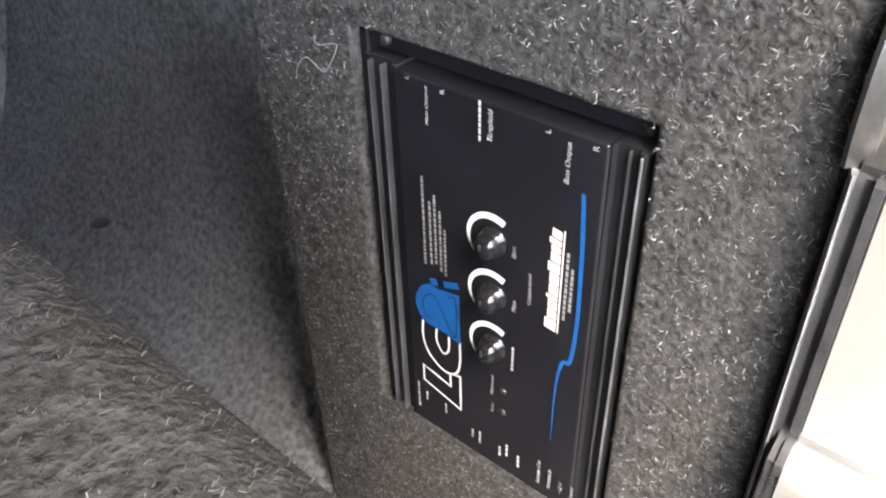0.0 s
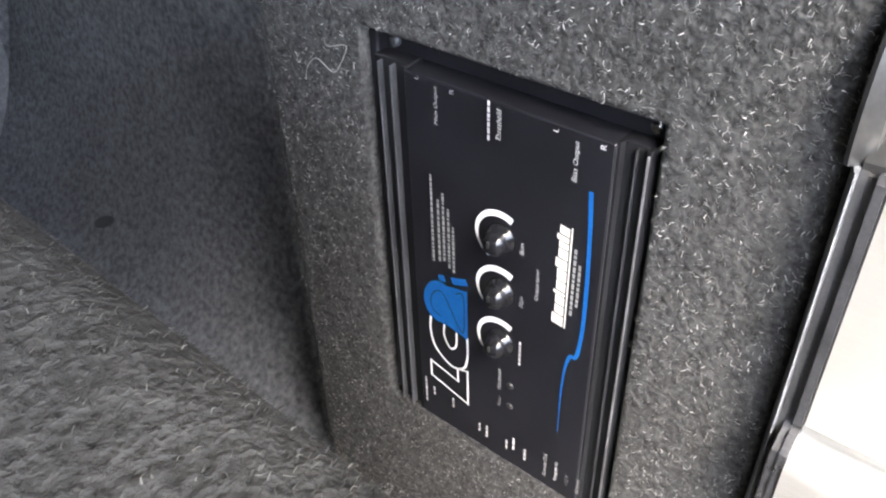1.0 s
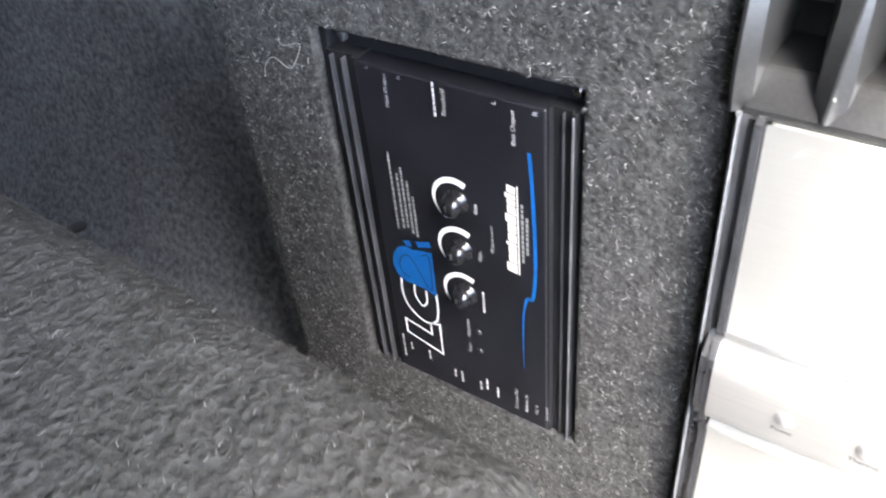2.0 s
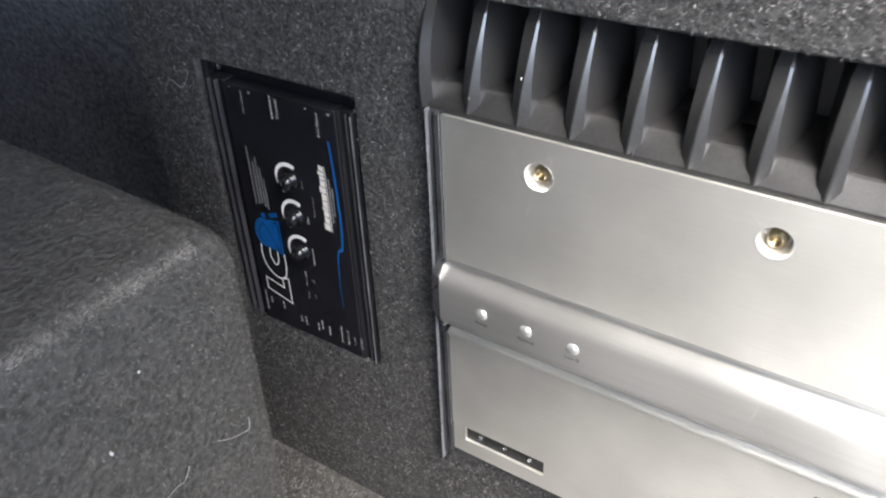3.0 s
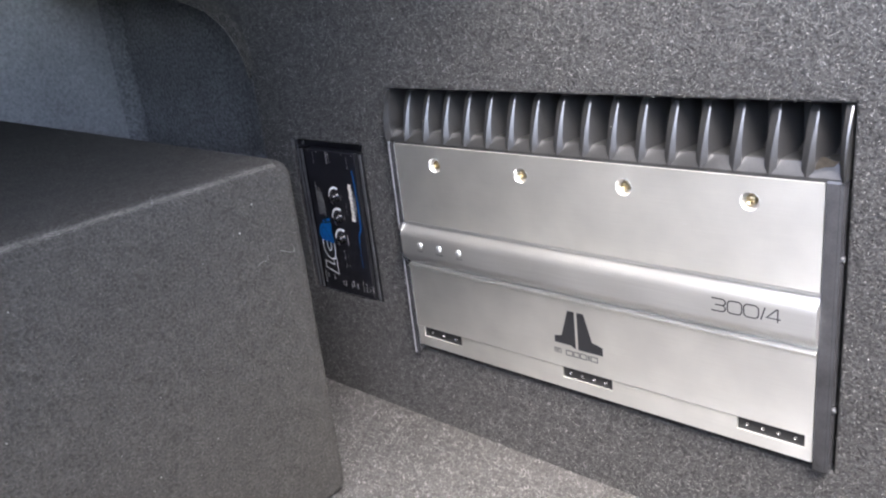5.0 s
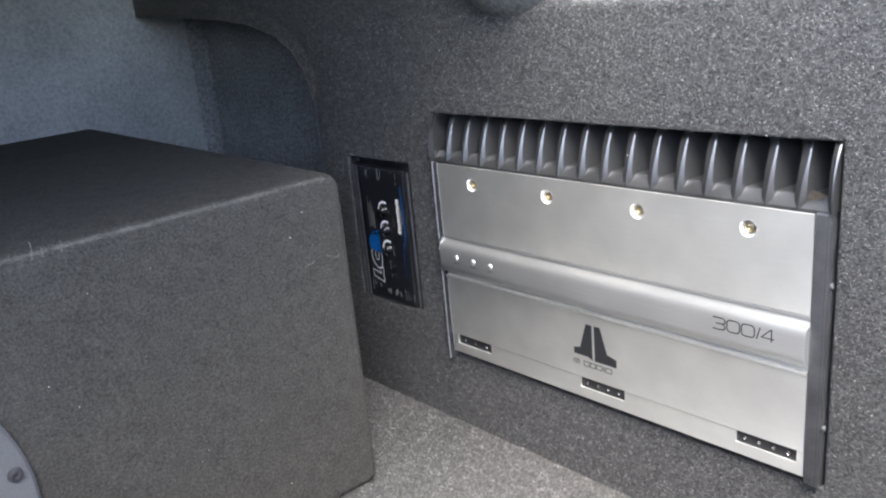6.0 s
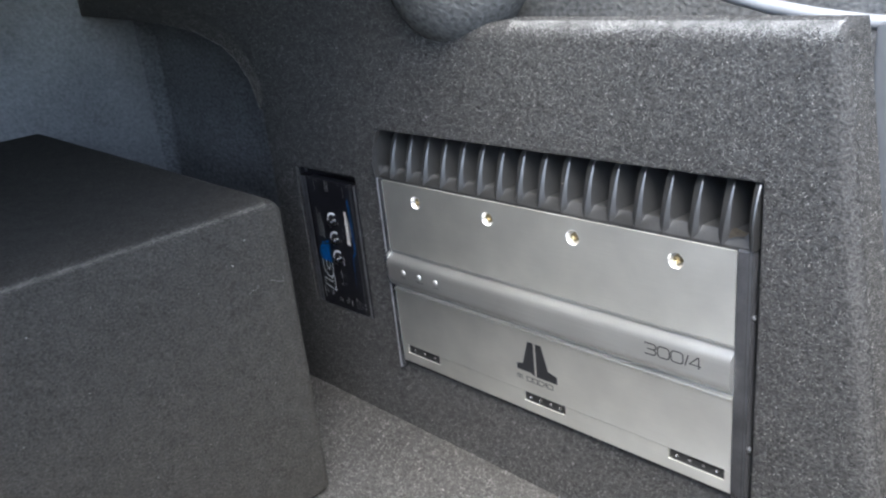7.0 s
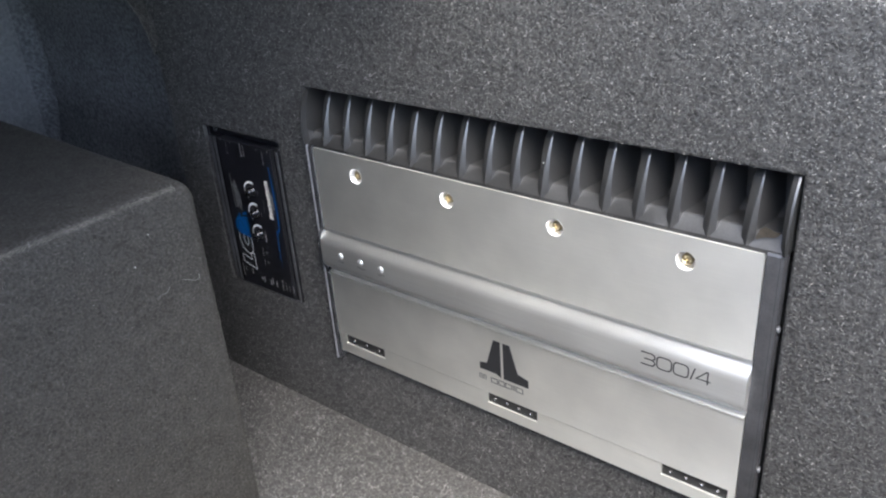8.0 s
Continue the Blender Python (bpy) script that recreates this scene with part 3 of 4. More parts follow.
end_cap(-1)
right_cap = end_cap(1)
for z in (-0.047, -0.148):
    m = Matrix.Translation((PLATE_W + 0.0098, 0.0065, z)) @ Matrix.Rotation(radians(90), 4, "Y")
    part("cap_screw", lathe([(0.0, 0.0004), (0.0010, 0.0004), (0.0012, 0.0010), (0.0020, 0.0009), (0.0023, 0.0), (0.0023, -0.001)], m, 18), DULL_RIB, right_cap, "small dark steel screw", 40)

for k, word, w in ((0, "Power", 0.0095), (1, "Thermal", 0.0125), (2, "Low Ω", 0.0100)):
    x = 0.0213 + 0.0214 * k
    m = Matrix.Translation((x, -0.0060, -0.0855)) @ FACING
    part("indicator", lathe([(0.0, 0.0018), (0.0012, 0.0017), (0.0022, 0.0012), (0.0029, 0.0004), (0.0032, 0.0), (0.0032, -0.001)], m, 24), DOME, amp, "small bright domed indicator", 60)
    tilt = Matrix.Translation((0, -0.0063, 0)) @ FACING
    lettering("indicator_lettering", word, w * 0.62, 0.0016, (x, -0.0905), tilt, INK, amp)
def rounded_loop(x0, x1, z0, z1, r):
    """A closed outline with round corners."""
    out = []
    for cx, cz, a0 in ((x1 - r, z1 - r, 0), (x0 + r, z1 - r, 90), (x0 + r, z0 + r, 180), (x1 - r, z0 + r, 270)):
        out += [(cx + r * math.cos(radians(a0 + 15 * k)), cz + r * math.sin(radians(a0 + 15 * k))) for k in range(7)]
    return out


def model_number(x, z, width, height, line):
    """Wide square-shouldered numerals 300/4 drawn as thin strokes."""
    bm = bmesh.new()
    m = Matrix.Translation((0, -0.0064, 0)) @ FACING
    w, g, r = width * 0.216, width * 0.030, height * 0.30
    top, low, mid = z + height / 2, z - height / 2, z
    three = rounded_loop(x - w * 0.2, x + w, mid, top, r)
    upper = [p for p in three if p[0] > x + w * 0.3]
    arc = sorted(upper, key=lambda p: -p[1])
    stroke([(x, top)] + arc + [(x + w * 0.25, mid)], line, m, bm=bm)
    arc = sorted([p for p in rounded_loop(x - w * 0.2, x + w, low, mid, r) if p[0] > x + w * 0.3], key=lambda p: -p[1])
    stroke([(x + w * 0.25, mid)] + arc + [(x, low)], line, m, bm=bm)
    for k in (1, 2):
        a = x + k * (w + g)
        stroke(rounded_loop(a, a + w, low, top, r), line, m, closed=True, bm=bm)
    a = x + 3 * (w + g)
    stroke([(a + width * 0.005, low), (a + width * 0.062, top)], line, m, bm=bm)
    a += width * 0.085
    stroke([(a + w * 0.95, low + height * 0.26), (a, low + height * 0.26), (a + w * 0.66, top), (a + w * 0.74, top), (a + w * 0.74, low)], line, m, bm=bm)
    return bm


part("model_number", model_number(0.2790, -0.0848, 0.0430, 0.0086, 0.00085), INK, amp, "thin black model number")
emblem = flat([(0.1625, -0.1180), (0.1684, -0.1180), (0.1684, -0.1492), (0.1640, -0.1470), (0.1495, -0.1470), (0.1495, -0.1415), (0.1560, -0.1400)], FACING)
flat([(0.1706, -0.1180), (0.1765, -0.1180), (0.1830, -0.1400), (0.1920, -0.1425), (0.1920, -0.1492), (0.1706, -0.1492)], FACING, bm=emblem)
part("emblem", emblem, INK, amp, "black two-bladed emblem")
emblem_bar = bmesh.new()
for u0, u1 in ((0.1490, 0.1510), (0.1525, 0.1545), (0.1595, 0.1650), (0.1662, 0.1710), (0.1722, 0.1775), (0.1790, 0.1802), (0.1815, 0.1870)):
    stroke([(u0, -0.1560), (u0, -0.1520), (u1, -0.1520), (u1, -0.1560)], 0.0006, FACING, closed=u1 - u0 > 0.004, bm=emblem_bar)
part("emblem_bars", emblem_bar, INK, amp, "thin black bars under the emblem")

# scratches on the cover plate
for x0, z0, x1, z1 in ((0.046, -0.004, 0.050, -0.012), (0.041, -0.025, 0.036, -0.038), (0.010, -0.003, 0.005, -0.009), (0.028, -0.008, 0.034, -0.009),
                       (0.212, -0.001, 0.219, -0.008), (0.197, -0.004, 0.195, -0.010), (0.137, -0.077, 0.134, -0.090), (0.139, -0.089, 0.141, -0.093),
                       (0.0300, -0.0060, 0.0330, -0.0085), (0.0470, -0.0060, 0.0480, -0.0140), (0.0620, -0.0300, 0.0625, -0.0330), (0.1180, -0.0060, 0.1260, -0.0130),
                       (0.1010, -0.0210, 0.1030, -0.0200), (0.2550, -0.0350, 0.2600, -0.0360)):
    y = -0.0066 if -0.095 < z0 < -0.07 else 0.0
    scratch = stroke([(x0, z0), ((x0 + x1) / 2 + 0.0004, (z0 + z1) / 2), (x1, z1)], [0.00004, 0.00015, 0.00004], Matrix.Translation((0, y, 0)) @ FACING, 0.00005)
    part("scratch", scratch, SCRATCH, amp, "fine pale scratch")


# ---------------------------------------------------------------- signal processor
unit = thing("signal_processor", (-0.0965, 0.006, -0.158), "small black audio processor with three knobs in the felt panel", "processor")
UX0, UX1, UZ0, UZ1, UY = -0.1420, -0.0510, -0.1580, -0.0145, 0.0055
part("face_plate", box(-0.1290, -0.0600, UY, 0.030, UZ0 + 0.0006, UZ1 - 0.0006, 0.0004, 1), ANODISED, unit, "flat black printed face")
for side in (-1, 1):
    rail, steps = bmesh.new(), []
    if side < 0:
        for x0, x1, y in ((-0.1420, -0.1400, 0.0075), (-0.1387, -0.1350, 0.0080), (-0.1337, -0.1310, 0.0080), (-0.1306, -0.1290, 0.0062)):
            steps += [(x0, y), (x1, y)]
    else:
        for x0, x1, y in ((-0.0600, -0.0592, 0.0062), (-0.0588, -0.0576, 0.0080), (-0.0566, -0.0556, 0.0080),
                          (-0.0545, -0.0524, 0.0080), (-0.0520, -0.0510, 0.0062)):
            steps += [(x0, y), (x1, y)]
    outline = [(steps[0][0], 0.030)] + steps + [(steps[-1][0], 0.030)]
    low = [rail.verts.new((x, y, UZ0)) for x, y in outline]
    high = [rail.verts.new((x, y, UZ1)) for x, y in outline]
    for i in range(len(outline)):
        j = (i + 1) % len(outline)
        rail.faces.new((low[i], low[j], high[j], high[i]))
    rail.faces.new(low)
    rail.faces.new(high[::-1])
    part("side_rail", rail, RAIL, unit, "grooved black aluminium side rail")
# Thin ribs whose lighter colour stands in for glints on the rail edges.
for x, w, y in ((-0.1394, 0.00055, 0.0056), (-0.1344, 0.00065, 0.0054), (-0.0552, 0.0003, 0.0066), (-0.0515, 0.0006, 0.0054)):
    part("rail_rib", box(x - w / 2, x + w / 2, y, 0.010, UZ0, UZ1 - 0.001, w * 0.3, 1), RIB if x > -0.052 else DULL_RIB, unit, "thin rib, lighter to show the rail's highlight")
part("end_plate", box(-0.1420, -0.0510, 0.0135, 0.030, UZ1, UZ1 + 0.0070), ANODISED, unit, "black end plate")
# The left steel screw is coloured dull so that it shows no glint.
for x in (-0.1385, -0.0535):
    m = Matrix.Translation((x, 0.0130, UZ1 + 0.0030)) @ FACING
    part("plate_screw", lathe([(0.0, 0.0012), (0.0012, 0.0012), (0.0018, 0.0006), (0.0018, -0.001)], m, 16), STEEL if x > -0.1 else DULL_RIB, unit, "small steel screw", 40)

# Added black strip: darkens the gap beside the unit as its shade would.
part("gap_shade_strip", box(-0.1458, -0.1421, 0.0092, 0.030, UZ0, UZ1 + 0.0066, 0.0006, 1), ANODISED, unit, "black strip standing in for shade in the gap")

ART = Matrix.Translation((0, UY, 0)) @ UPWARD  # artwork plane: first coordinate is height, second is minus x


SHIFT_X, SHIFT_Z = -1.0, 1.3


def mm(points):
    """(x, z) in millimetres on the unit's face to the artwork's plane."""
    return [((z + SHIFT_Z) / 1000, -(x + SHIFT_X) / 1000) for x, z in points]


def curve(points, steps=6):
    """A smooth line through points."""
    pts = [Vector(p) for p in points]
    out = []
    for i in range(len(pts) - 1):
        p0, p1, p2, p3 = pts[max(i - 1, 0)], pts[i], pts[i + 1], pts[min(i + 2, len(pts) - 1)]
        for k in range(steps):
            t = k / steps
            out.append(0.5 * ((2 * p1) + (p2 - p0) * t + (2 * p0 - 5 * p1 + 4 * p2 - p3) * t * t + (3 * p1 - p0 - 3 * p2 + p3) * t ** 3))
    return [(v.x, v.y) for v in out + [pts[-1]]]


KNOBS = [(-0.0935, -0.0585), (-0.0932, -0.0790), (-0.0928, -0.0998)]
for x, z in KNOBS:
    arc, widths = [], []
    for i in range(33):
        a = radians(62 + 178 * i / 32)
        w = 0.0025 - 0.0021 * (i / 32) ** 1.3
        r = 0.0096 - w / 2
        arc.append((z + r * math.sin(a), -(x + r * math.cos(a))))
        widths.append(w)
    part("dial_arc", stroke(arc, widths, ART), WHITE, unit, "white tapering level arc")
    m = Matrix.Translation((x, UY, z)) @ FACING
    knob = part("knob", lathe([(0.0, 0.0066), (0.0014, 0.0064), (0.0026, 0.0058), (0.0036, 0.0046), (0.0041, 0.0031), (0.0043, 0.0013), (0.0050, 0.0008), (0.0052, 0.0)], m, 36), KNOB,
                unit, "glossy black domed knob", 50)
    part("pointer", box(x - 0.0004, x + 0.0004, UY - 0.0070, UY - 0.0062, z + 0.0004, z + 0.0026, 0.0002, 1), SLOT, knob, "small raised pointer")

part("blue_line", stroke(curve(mm([(-64.4, -32), (-63.6, -44), (-63.0, -60), (-62.8, -76), (-63.4, -87), (-64.4, -91.5), (-65.8, -91.6), (-66.8, -94), (-67.8, -101), (-68.2, -112), (-68.2, -128)])),
                         [0.0013] * 30 + [0.0012] * 10 + [0.0012 - 0.00005 * i for i in range(21)], ART), BLUE, unit, "blue response line")
mark = bmesh.new()
stroke(mm([(-122.5, -128.5), (-122.5, -136), (-105.6, -140.5), (-105.6, -124), (-110.0, -125.2), (-110.0, -131.5)]), 0.0008, ART, closed=True, bm=mark)
stroke(curve(mm([(-121.6, -106.5), (-122.0, -114), (-119.5, -121), (-113, -125.5), (-107.5, -123.5), (-105.6, -117), (-105.6, -107.5)])), 0.0009, ART, bm=mark)
stroke(curve(mm([(-115.5, -107), (-115.8, -112.5), (-113.2, -117), (-110.6, -114.5), (-110.2, -108)])), 0.0008, ART, bm=mark)
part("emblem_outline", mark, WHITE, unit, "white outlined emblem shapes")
mark = bmesh.new()
stroke(curve(mm([(-117.6, -106.0), (-121.4, -104.2), (-123.0, -98.6), (-120.2, -92.2), (-115.4, -90.6), (-111.6, -97.0), (-108.6, -106.6)])), 0.0030, ART, bm=mark)
flat(mm([(-117.6, -107.0), (-122.2, -104.6), (-123.6, -99.0), (-121.0, -92.0), (-115.4, -89.6), (-111.2, -88.4), (-105.4, -87.4), (-105.4, -108.6), (-111.2, -107.2)]), ART, 0.00018, bm=mark)
stroke(mm([(-111.8, -85.9), (-105.6, -83.6)]), 0.0026, ART, bm=mark)
stroke(mm([(-117.4, -87.4), (-114.6, -86.5)]), 0.0026, ART, bm=mark)
part("emblem_fill", mark, BLUE, unit, "blue emblem shapes")
mark = bmesh.new()
stroke(curve(mm([(-117.0, -104.0), (-120.4, -102.6), (-121.2, -98.4), (-119.2, -94.0), (-115.8, -93.2), (-112.0, -99.6), (-109.4, -104.6), (-107.0, -105.4), (-107.0, -90.2), (-110.2, -90.6)])), 0.0005, ART, 0.00024, bm=mark)
part("emblem_line", mark, ANODISED, unit, "dark line inside the blue emblem")

for i, (a, b) in enumerate(((-81.8, -78.2), (-77.6, -74.6), (-74.0, -71.0), (-70.4, -69.4), (-68.8, -65.6), (-65.0, -61.4), (-60.8, -57.8), (-57.2, -54.2), (-53.6, -51.8), (-51.2, -49.6), (-49.0, -46.4))):
    cream = flat(mm([(-69.6, a - 0.12), (-69.6, b + 0.12), (-72.7 if i % 3 else -73.5, b + 0.62), (-72.7 if i % 3 else -73.5, a + 0.38)]), ART)
    part("name_bar", cream, CREAM, unit)
part("underline", stroke(mm([(-68.9, -82), (-68.9, -45.5)]), 0.0005, ART), CREAM, unit, "cream underline")


def print_row(x, z0, z1, width):
    """Small print too fine to read: a row of short bars along z."""
    bm, z = bmesh.new(), z0
    while z < z1 - 0.5:
        run = min(random.uniform(0.7, 2.2), z1 - z)
        stroke(mm([(x, z), (x, z + run)]), width, ART, bm=bm)
        z += run + random.uniform(0.25, 0.5)
    return bm


for x, z0, z1 in ((-67.3, -76, -52), (-65.6, -72, -56)):
    tagged(part("note_bar", print_row(x, z0, z1, 0.0009), GREY_PRINT, unit), kind="stuff")
for x, z0, z1 in ((-119.2, -81, -48), (-116.6, -80, -56), (-114.6, -79, -53), (-112.6, -81, -58), (-110.8, -82, -64)):
    tagged(part("note_bar", print_row(x, z0, z1, 0.0009), GREY_PRINT, unit), kind="stuff")
for x, z0, z1 in ((-97.4, -28.5, -16.5), (-84.2, -107, -96), (-125.5, -152, -139), (-121.5, -146, -142), (-112.5, -147, -142), (-100.3, -151, -147), (-97.0, -152, -146),
                  (-88.2, -152, -147), (-85.2, -150, -144), (-80.3, -152, -146)):
    tagged(part("caption_bar", print_row(x, z0, z1, 0.0008), CAPTION, unit), kind="stuff")
for word, x, z0, z1, h in (("Main Output", -116.0, -30.0, -18.0, 1.7), ("Threshold", -94.0, -27.5, -18.0, 1.7), ("Bass Output", -69.5, -31.0, -19.0, 1.9), ("Bass", -85.0, -62.2, -58.0, 1.4),
                           ("Main", -84.4, -82.2, -78.0, 1.4), ("Output Level", -79.0, -76.5, -65.0, 1.5), ("Maximized", -92.0, -123.2, -114.0, 1.3), ("Power", -91.8, -131.5, -126.8, 1.3),
                           ("Remote Out", -72.0, -153.5, -142.0, 1.5), ("Remote In", -67.6, -153.0, -143.0, 1.4), ("+12 V", -63.0, -152.0, -146.0, 1.3), ("Ground", -58.8, -152.5, -145.0, 1.5),
                           ("L", -123.0, -17.8, -16.6, 1.4), ("R", -110.2, -18.6, -17.2, 1.5), ("L", -76.0, -18.6, -17.4, 1.5), ("R", -62.2, -18.8, -17.4, 1.6)):
    lettering("caption", word, (z1 - z0) / 1000, h / 1000, mm([(x, (z0 + z1) / 2)])[0], ART, CAPTION, unit, 0.2 if len(word) > 1 else 0.0, thin=-0.008)
for z in (-0.1177, -0.1277):
    m = Matrix.Translation((-0.0885, UY, z)) @ FACING
    part("indicator", lathe([(0.0, 0.0008), (0.0009, 0.0006), (0.0014, 0.0), (0.0014, -0.001)], m, 16), SLOT, unit, "small smoked indicator lens", 50)


# ---------------------------------------------------------------- subwoofer box
BOX = dict(x0=-0.545, x1=0.010, y0=-0.915, y1=-0.1136, z1=0.0188)
TURN = Matrix.Translation((BOX["x1"], BOX["y1"], 0)) @ Matrix.Rotation(radians(-1.4), 4, "Z") @ Matrix.Translation((-BOX["x1"], -BOX["y1"], 0))
enclosure = thing("subwoofer_box", (-0.27, -0.52, FLOOR_Z), "grey carpet-covered subwoofer box standing on the trunk floor", "speaker box")
bm = box(BOX["x0"], BOX["x1"], BOX["y0"], BOX["y1"], FLOOR_Z, BOX["z1"])
far_edge = [e for e in bm.edges if all(abs(q.co.y - BOX["y1"]) < 1e-5 and abs(q.co.z - BOX["z1"]) < 1e-5 for q in e.verts)]
bmesh.ops.bevel(bm, geom=far_edge, offset=0.014, segments=7, affect="EDGES", profile=0.5)
bmesh.ops.bevel(bm, geom=[e for e in bm.edges if e.calc_face_angle(0) > 1.0], offset=0.010, segments=5, affect="EDGES", profile=0.5)
bmesh.ops.transform(bm, verts=bm.verts[:], matrix=TURN)
part("carpeted_shell", bm, BOX_FELT, enclosure, "", 40)
SUB = TURN @ Matrix.Translation((BOX["x1"], -0.515, -0.137)) @ Matrix.Rotation(radians(90), 4, "Y")
driver = part("basket_rim", lathe([(0.108, 0.0), (0.108, 0.006), (0.112, 0.008), (0.129, 0.007), (0.131, 0.005), (0.131, -0.002)], SUB, 72), RIM, enclosure, "dark grey pressed-steel speaker rim", 40)
part("surround", lathe([(0.086, 0.001), (0.089, 0.006), (0.095, 0.010), (0.102, 0.009), (0.107, 0.004), (0.108, 0.002)], SUB, 72), RUBBER, driver, "black rubber surround", 60)
part("cone", lathe([(0.0, -0.012), (0.022, -0.014), (0.035, -0.026), (0.040, -0.030), (0.060, -0.016), (0.086, 0.001)], SUB, 72), CONE, driver, "black speaker cone", 60)
for k in range(8):
    a = 2 * math.pi * (k + 0.5) / 8 + 0.541
    m = SUB @ Matrix.Translation((0.121 * math.cos(a), 0.121 * math.sin(a), 0.0075))
    part("rim_screw", lathe([(0.0, 0.0006), (0.0018, 0.0006), (0.0024, 0.0026), (0.0044, 0.0022), (0.0050, 0.0), (0.0050, -0.001)], m, 16), RUBBER, driver, "black socket screw", 40)

# ---------------------------------------------------------------- hump of the liner over the panel
hump = bmesh.new()
bmesh.ops.create_uvsphere(hump, u_segments=32, v_segments=20, radius=1.0)
for q in hump.verts:
    x, y, z = q.co
    q.co = Vector((0.090 + 0.072 * x * (1 + 0.15 * z), 0.030 + 0.050 * y, 0.192 + 0.075 * math.copysign(abs(z) ** 0.8, z)))
tagged(mesh_object("hinge_cover", hump, LINER, 60), "dark felt-covered rounded hinge cover over the panel", "hinge cover")


# ---------------------------------------------------------------- loose pile
def strew(n, x0, x1, y0, y1, z0, z1):
    lo, hi = np.array([x0, y0, z0]), np.array([x1, y1, z1])
    return lo + RNG.random((n, 3)) * (hi - lo)


p = strew(290000, LEFT, RIGHT, PANEL_Y, PANEL_Y, FLOOR_Z, TOP - 0.012)
for h in (AMP_HOLE, UNIT_HOLE):
    p = p[~((p[:, 0] > h[0] - 0.0015) & (p[:, 0] < h[1] + 0.0015) & (p[:, 2] > h[2] - 0.0015) & (p[:, 2] < h[3] + 0.0015))]
p = p[(p[:, 0] > -0.012) | (RNG.random(len(p)) < 0.6)]  # the felt by the processor is less frayed
p[:, 0] += LEAN_OUT * (TOP - p[:, 2]) * np.clip((p[:, 0] - 0.358) / (RIGHT - 0.358), 0, 1)
p[:, 1] += np.clip(p[:, 0] - LEAN_OUT * (TOP - p[:, 2]) - RIGHT + 0.013, 0, 1) * 0.5
lip = RNG.random((14000, 1)) * math.pi / 2
lip_n = np.concatenate([np.zeros_like(lip), -np.cos(lip), np.sin(lip)], 1)
lip_p = np.concatenate([LEFT + RNG.random((14000, 1)) * (RIGHT - LEFT), PANEL_Y + 0.012 - 0.012 * np.cos(lip), TOP - 0.012 + 0.012 * np.sin(lip)], 1)
crest = strew(16000, LEFT, RIGHT - 0.006, PANEL_Y + 0.010, PANEL_Y + 0.036, TOP, TOP)
over = strew(42000, -0.60, 0.058, LINER_Y, LINER_Y, 0.119, 0.29)
p_all = np.concatenate([p, lip_p, crest, over])
n_all = np.concatenate([np.tile([0.0, -1.0, 0.0], (len(p), 1)), lip_n, np.tile([0.0, 0.0, 1.0], (len(crest), 1)), np.tile([0.0, -1.0, 0.0], (len(over), 1))])
pile("felt_pile", p_all, n_all, RNG, 0.0020, 0.00022, 0.72, FELT_FIBRE, "loose dark and pale fibres of the felt panel")
# The lip's highlight is put into the colour of these extra pale fibres.
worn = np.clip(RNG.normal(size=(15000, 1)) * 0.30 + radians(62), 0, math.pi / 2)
lit_lip_x = RIGHT - 0.004 - 0.235 * RNG.random((15000, 1)) ** 1.3
pile("worn_lit_pile", np.concatenate([lit_lip_x, PANEL_Y + 0.012 - 0.012 * np.cos(worn), TOP - 0.012 + 0.012 * np.sin(worn)], 1),
     np.concatenate([np.zeros_like(worn), -np.cos(worn), np.sin(worn)], 1), RNG, 0.0022, 0.00018, 0.6, LIP_FIBRE, "pale fibres that paint the light along the panel's upper lip")
# Fuzz on the arched rim, coloured pale to hold the rim's highlight.
rim_line = np.array(curve_low[:7])
seg = RNG.integers(0, len(rim_line) - 1, 9000)
mix_t = RNG.random((9000, 1))
on_rim = rim_line[seg] * (1 - mix_t) + rim_line[seg + 1] * mix_t
away = RNG.random((9000, 1)) ** 1.5 * 0.020
rim_roots = np.concatenate([on_rim[:, :1] + away * 0.6, np.full((9000, 1), LINER_Y), on_rim[:, 1:] + away * 0.8], 1)
pile("rim_pile", rim_roots, np.tile([-0.45, -0.85, -0.28], (9000, 1)), RNG, 0.0024, 0.0002, 0.6, EDGE_FIBRE, "fuzzy fibres along the liner's arched edge, paled for its highlight")
ret = strew(22000, RIGHT, RIGHT, PANEL_Y + 0.006, PANEL_Y + 0.036, FLOOR_Z, TOP - 0.004)
ret[:, 0] += LEAN_OUT * (TOP - ret[:, 2])
pile("felt_pile", ret, np.tile([1.0, 0.0, 0.0], (len(ret), 1)), RNG, 0.0020, 0.00027, 0.75, FELT_FIBRE, "loose dark fibres on the panel's edge")


def turned(p):
    m = np.array(TURN)
    return p @ m[:3, :3].T + m[:3, 3]


front = strew(70000, BOX["x1"], BOX["x1"], -0.385, BOX["y1"] - 0.012, FLOOR_Z, BOX["z1"] - 0.012)
top = strew(60000, -0.36, BOX["x1"] - 0.012, -0.42, BOX["y1"] - 0.014, BOX["z1"], BOX["z1"])
side = strew(22000, -0.25, BOX["x1"] - 0.012, BOX["y1"], BOX["y1"], FLOOR_Z, BOX["z1"] - 0.014)
R, FAR_R = 0.010, 0.014


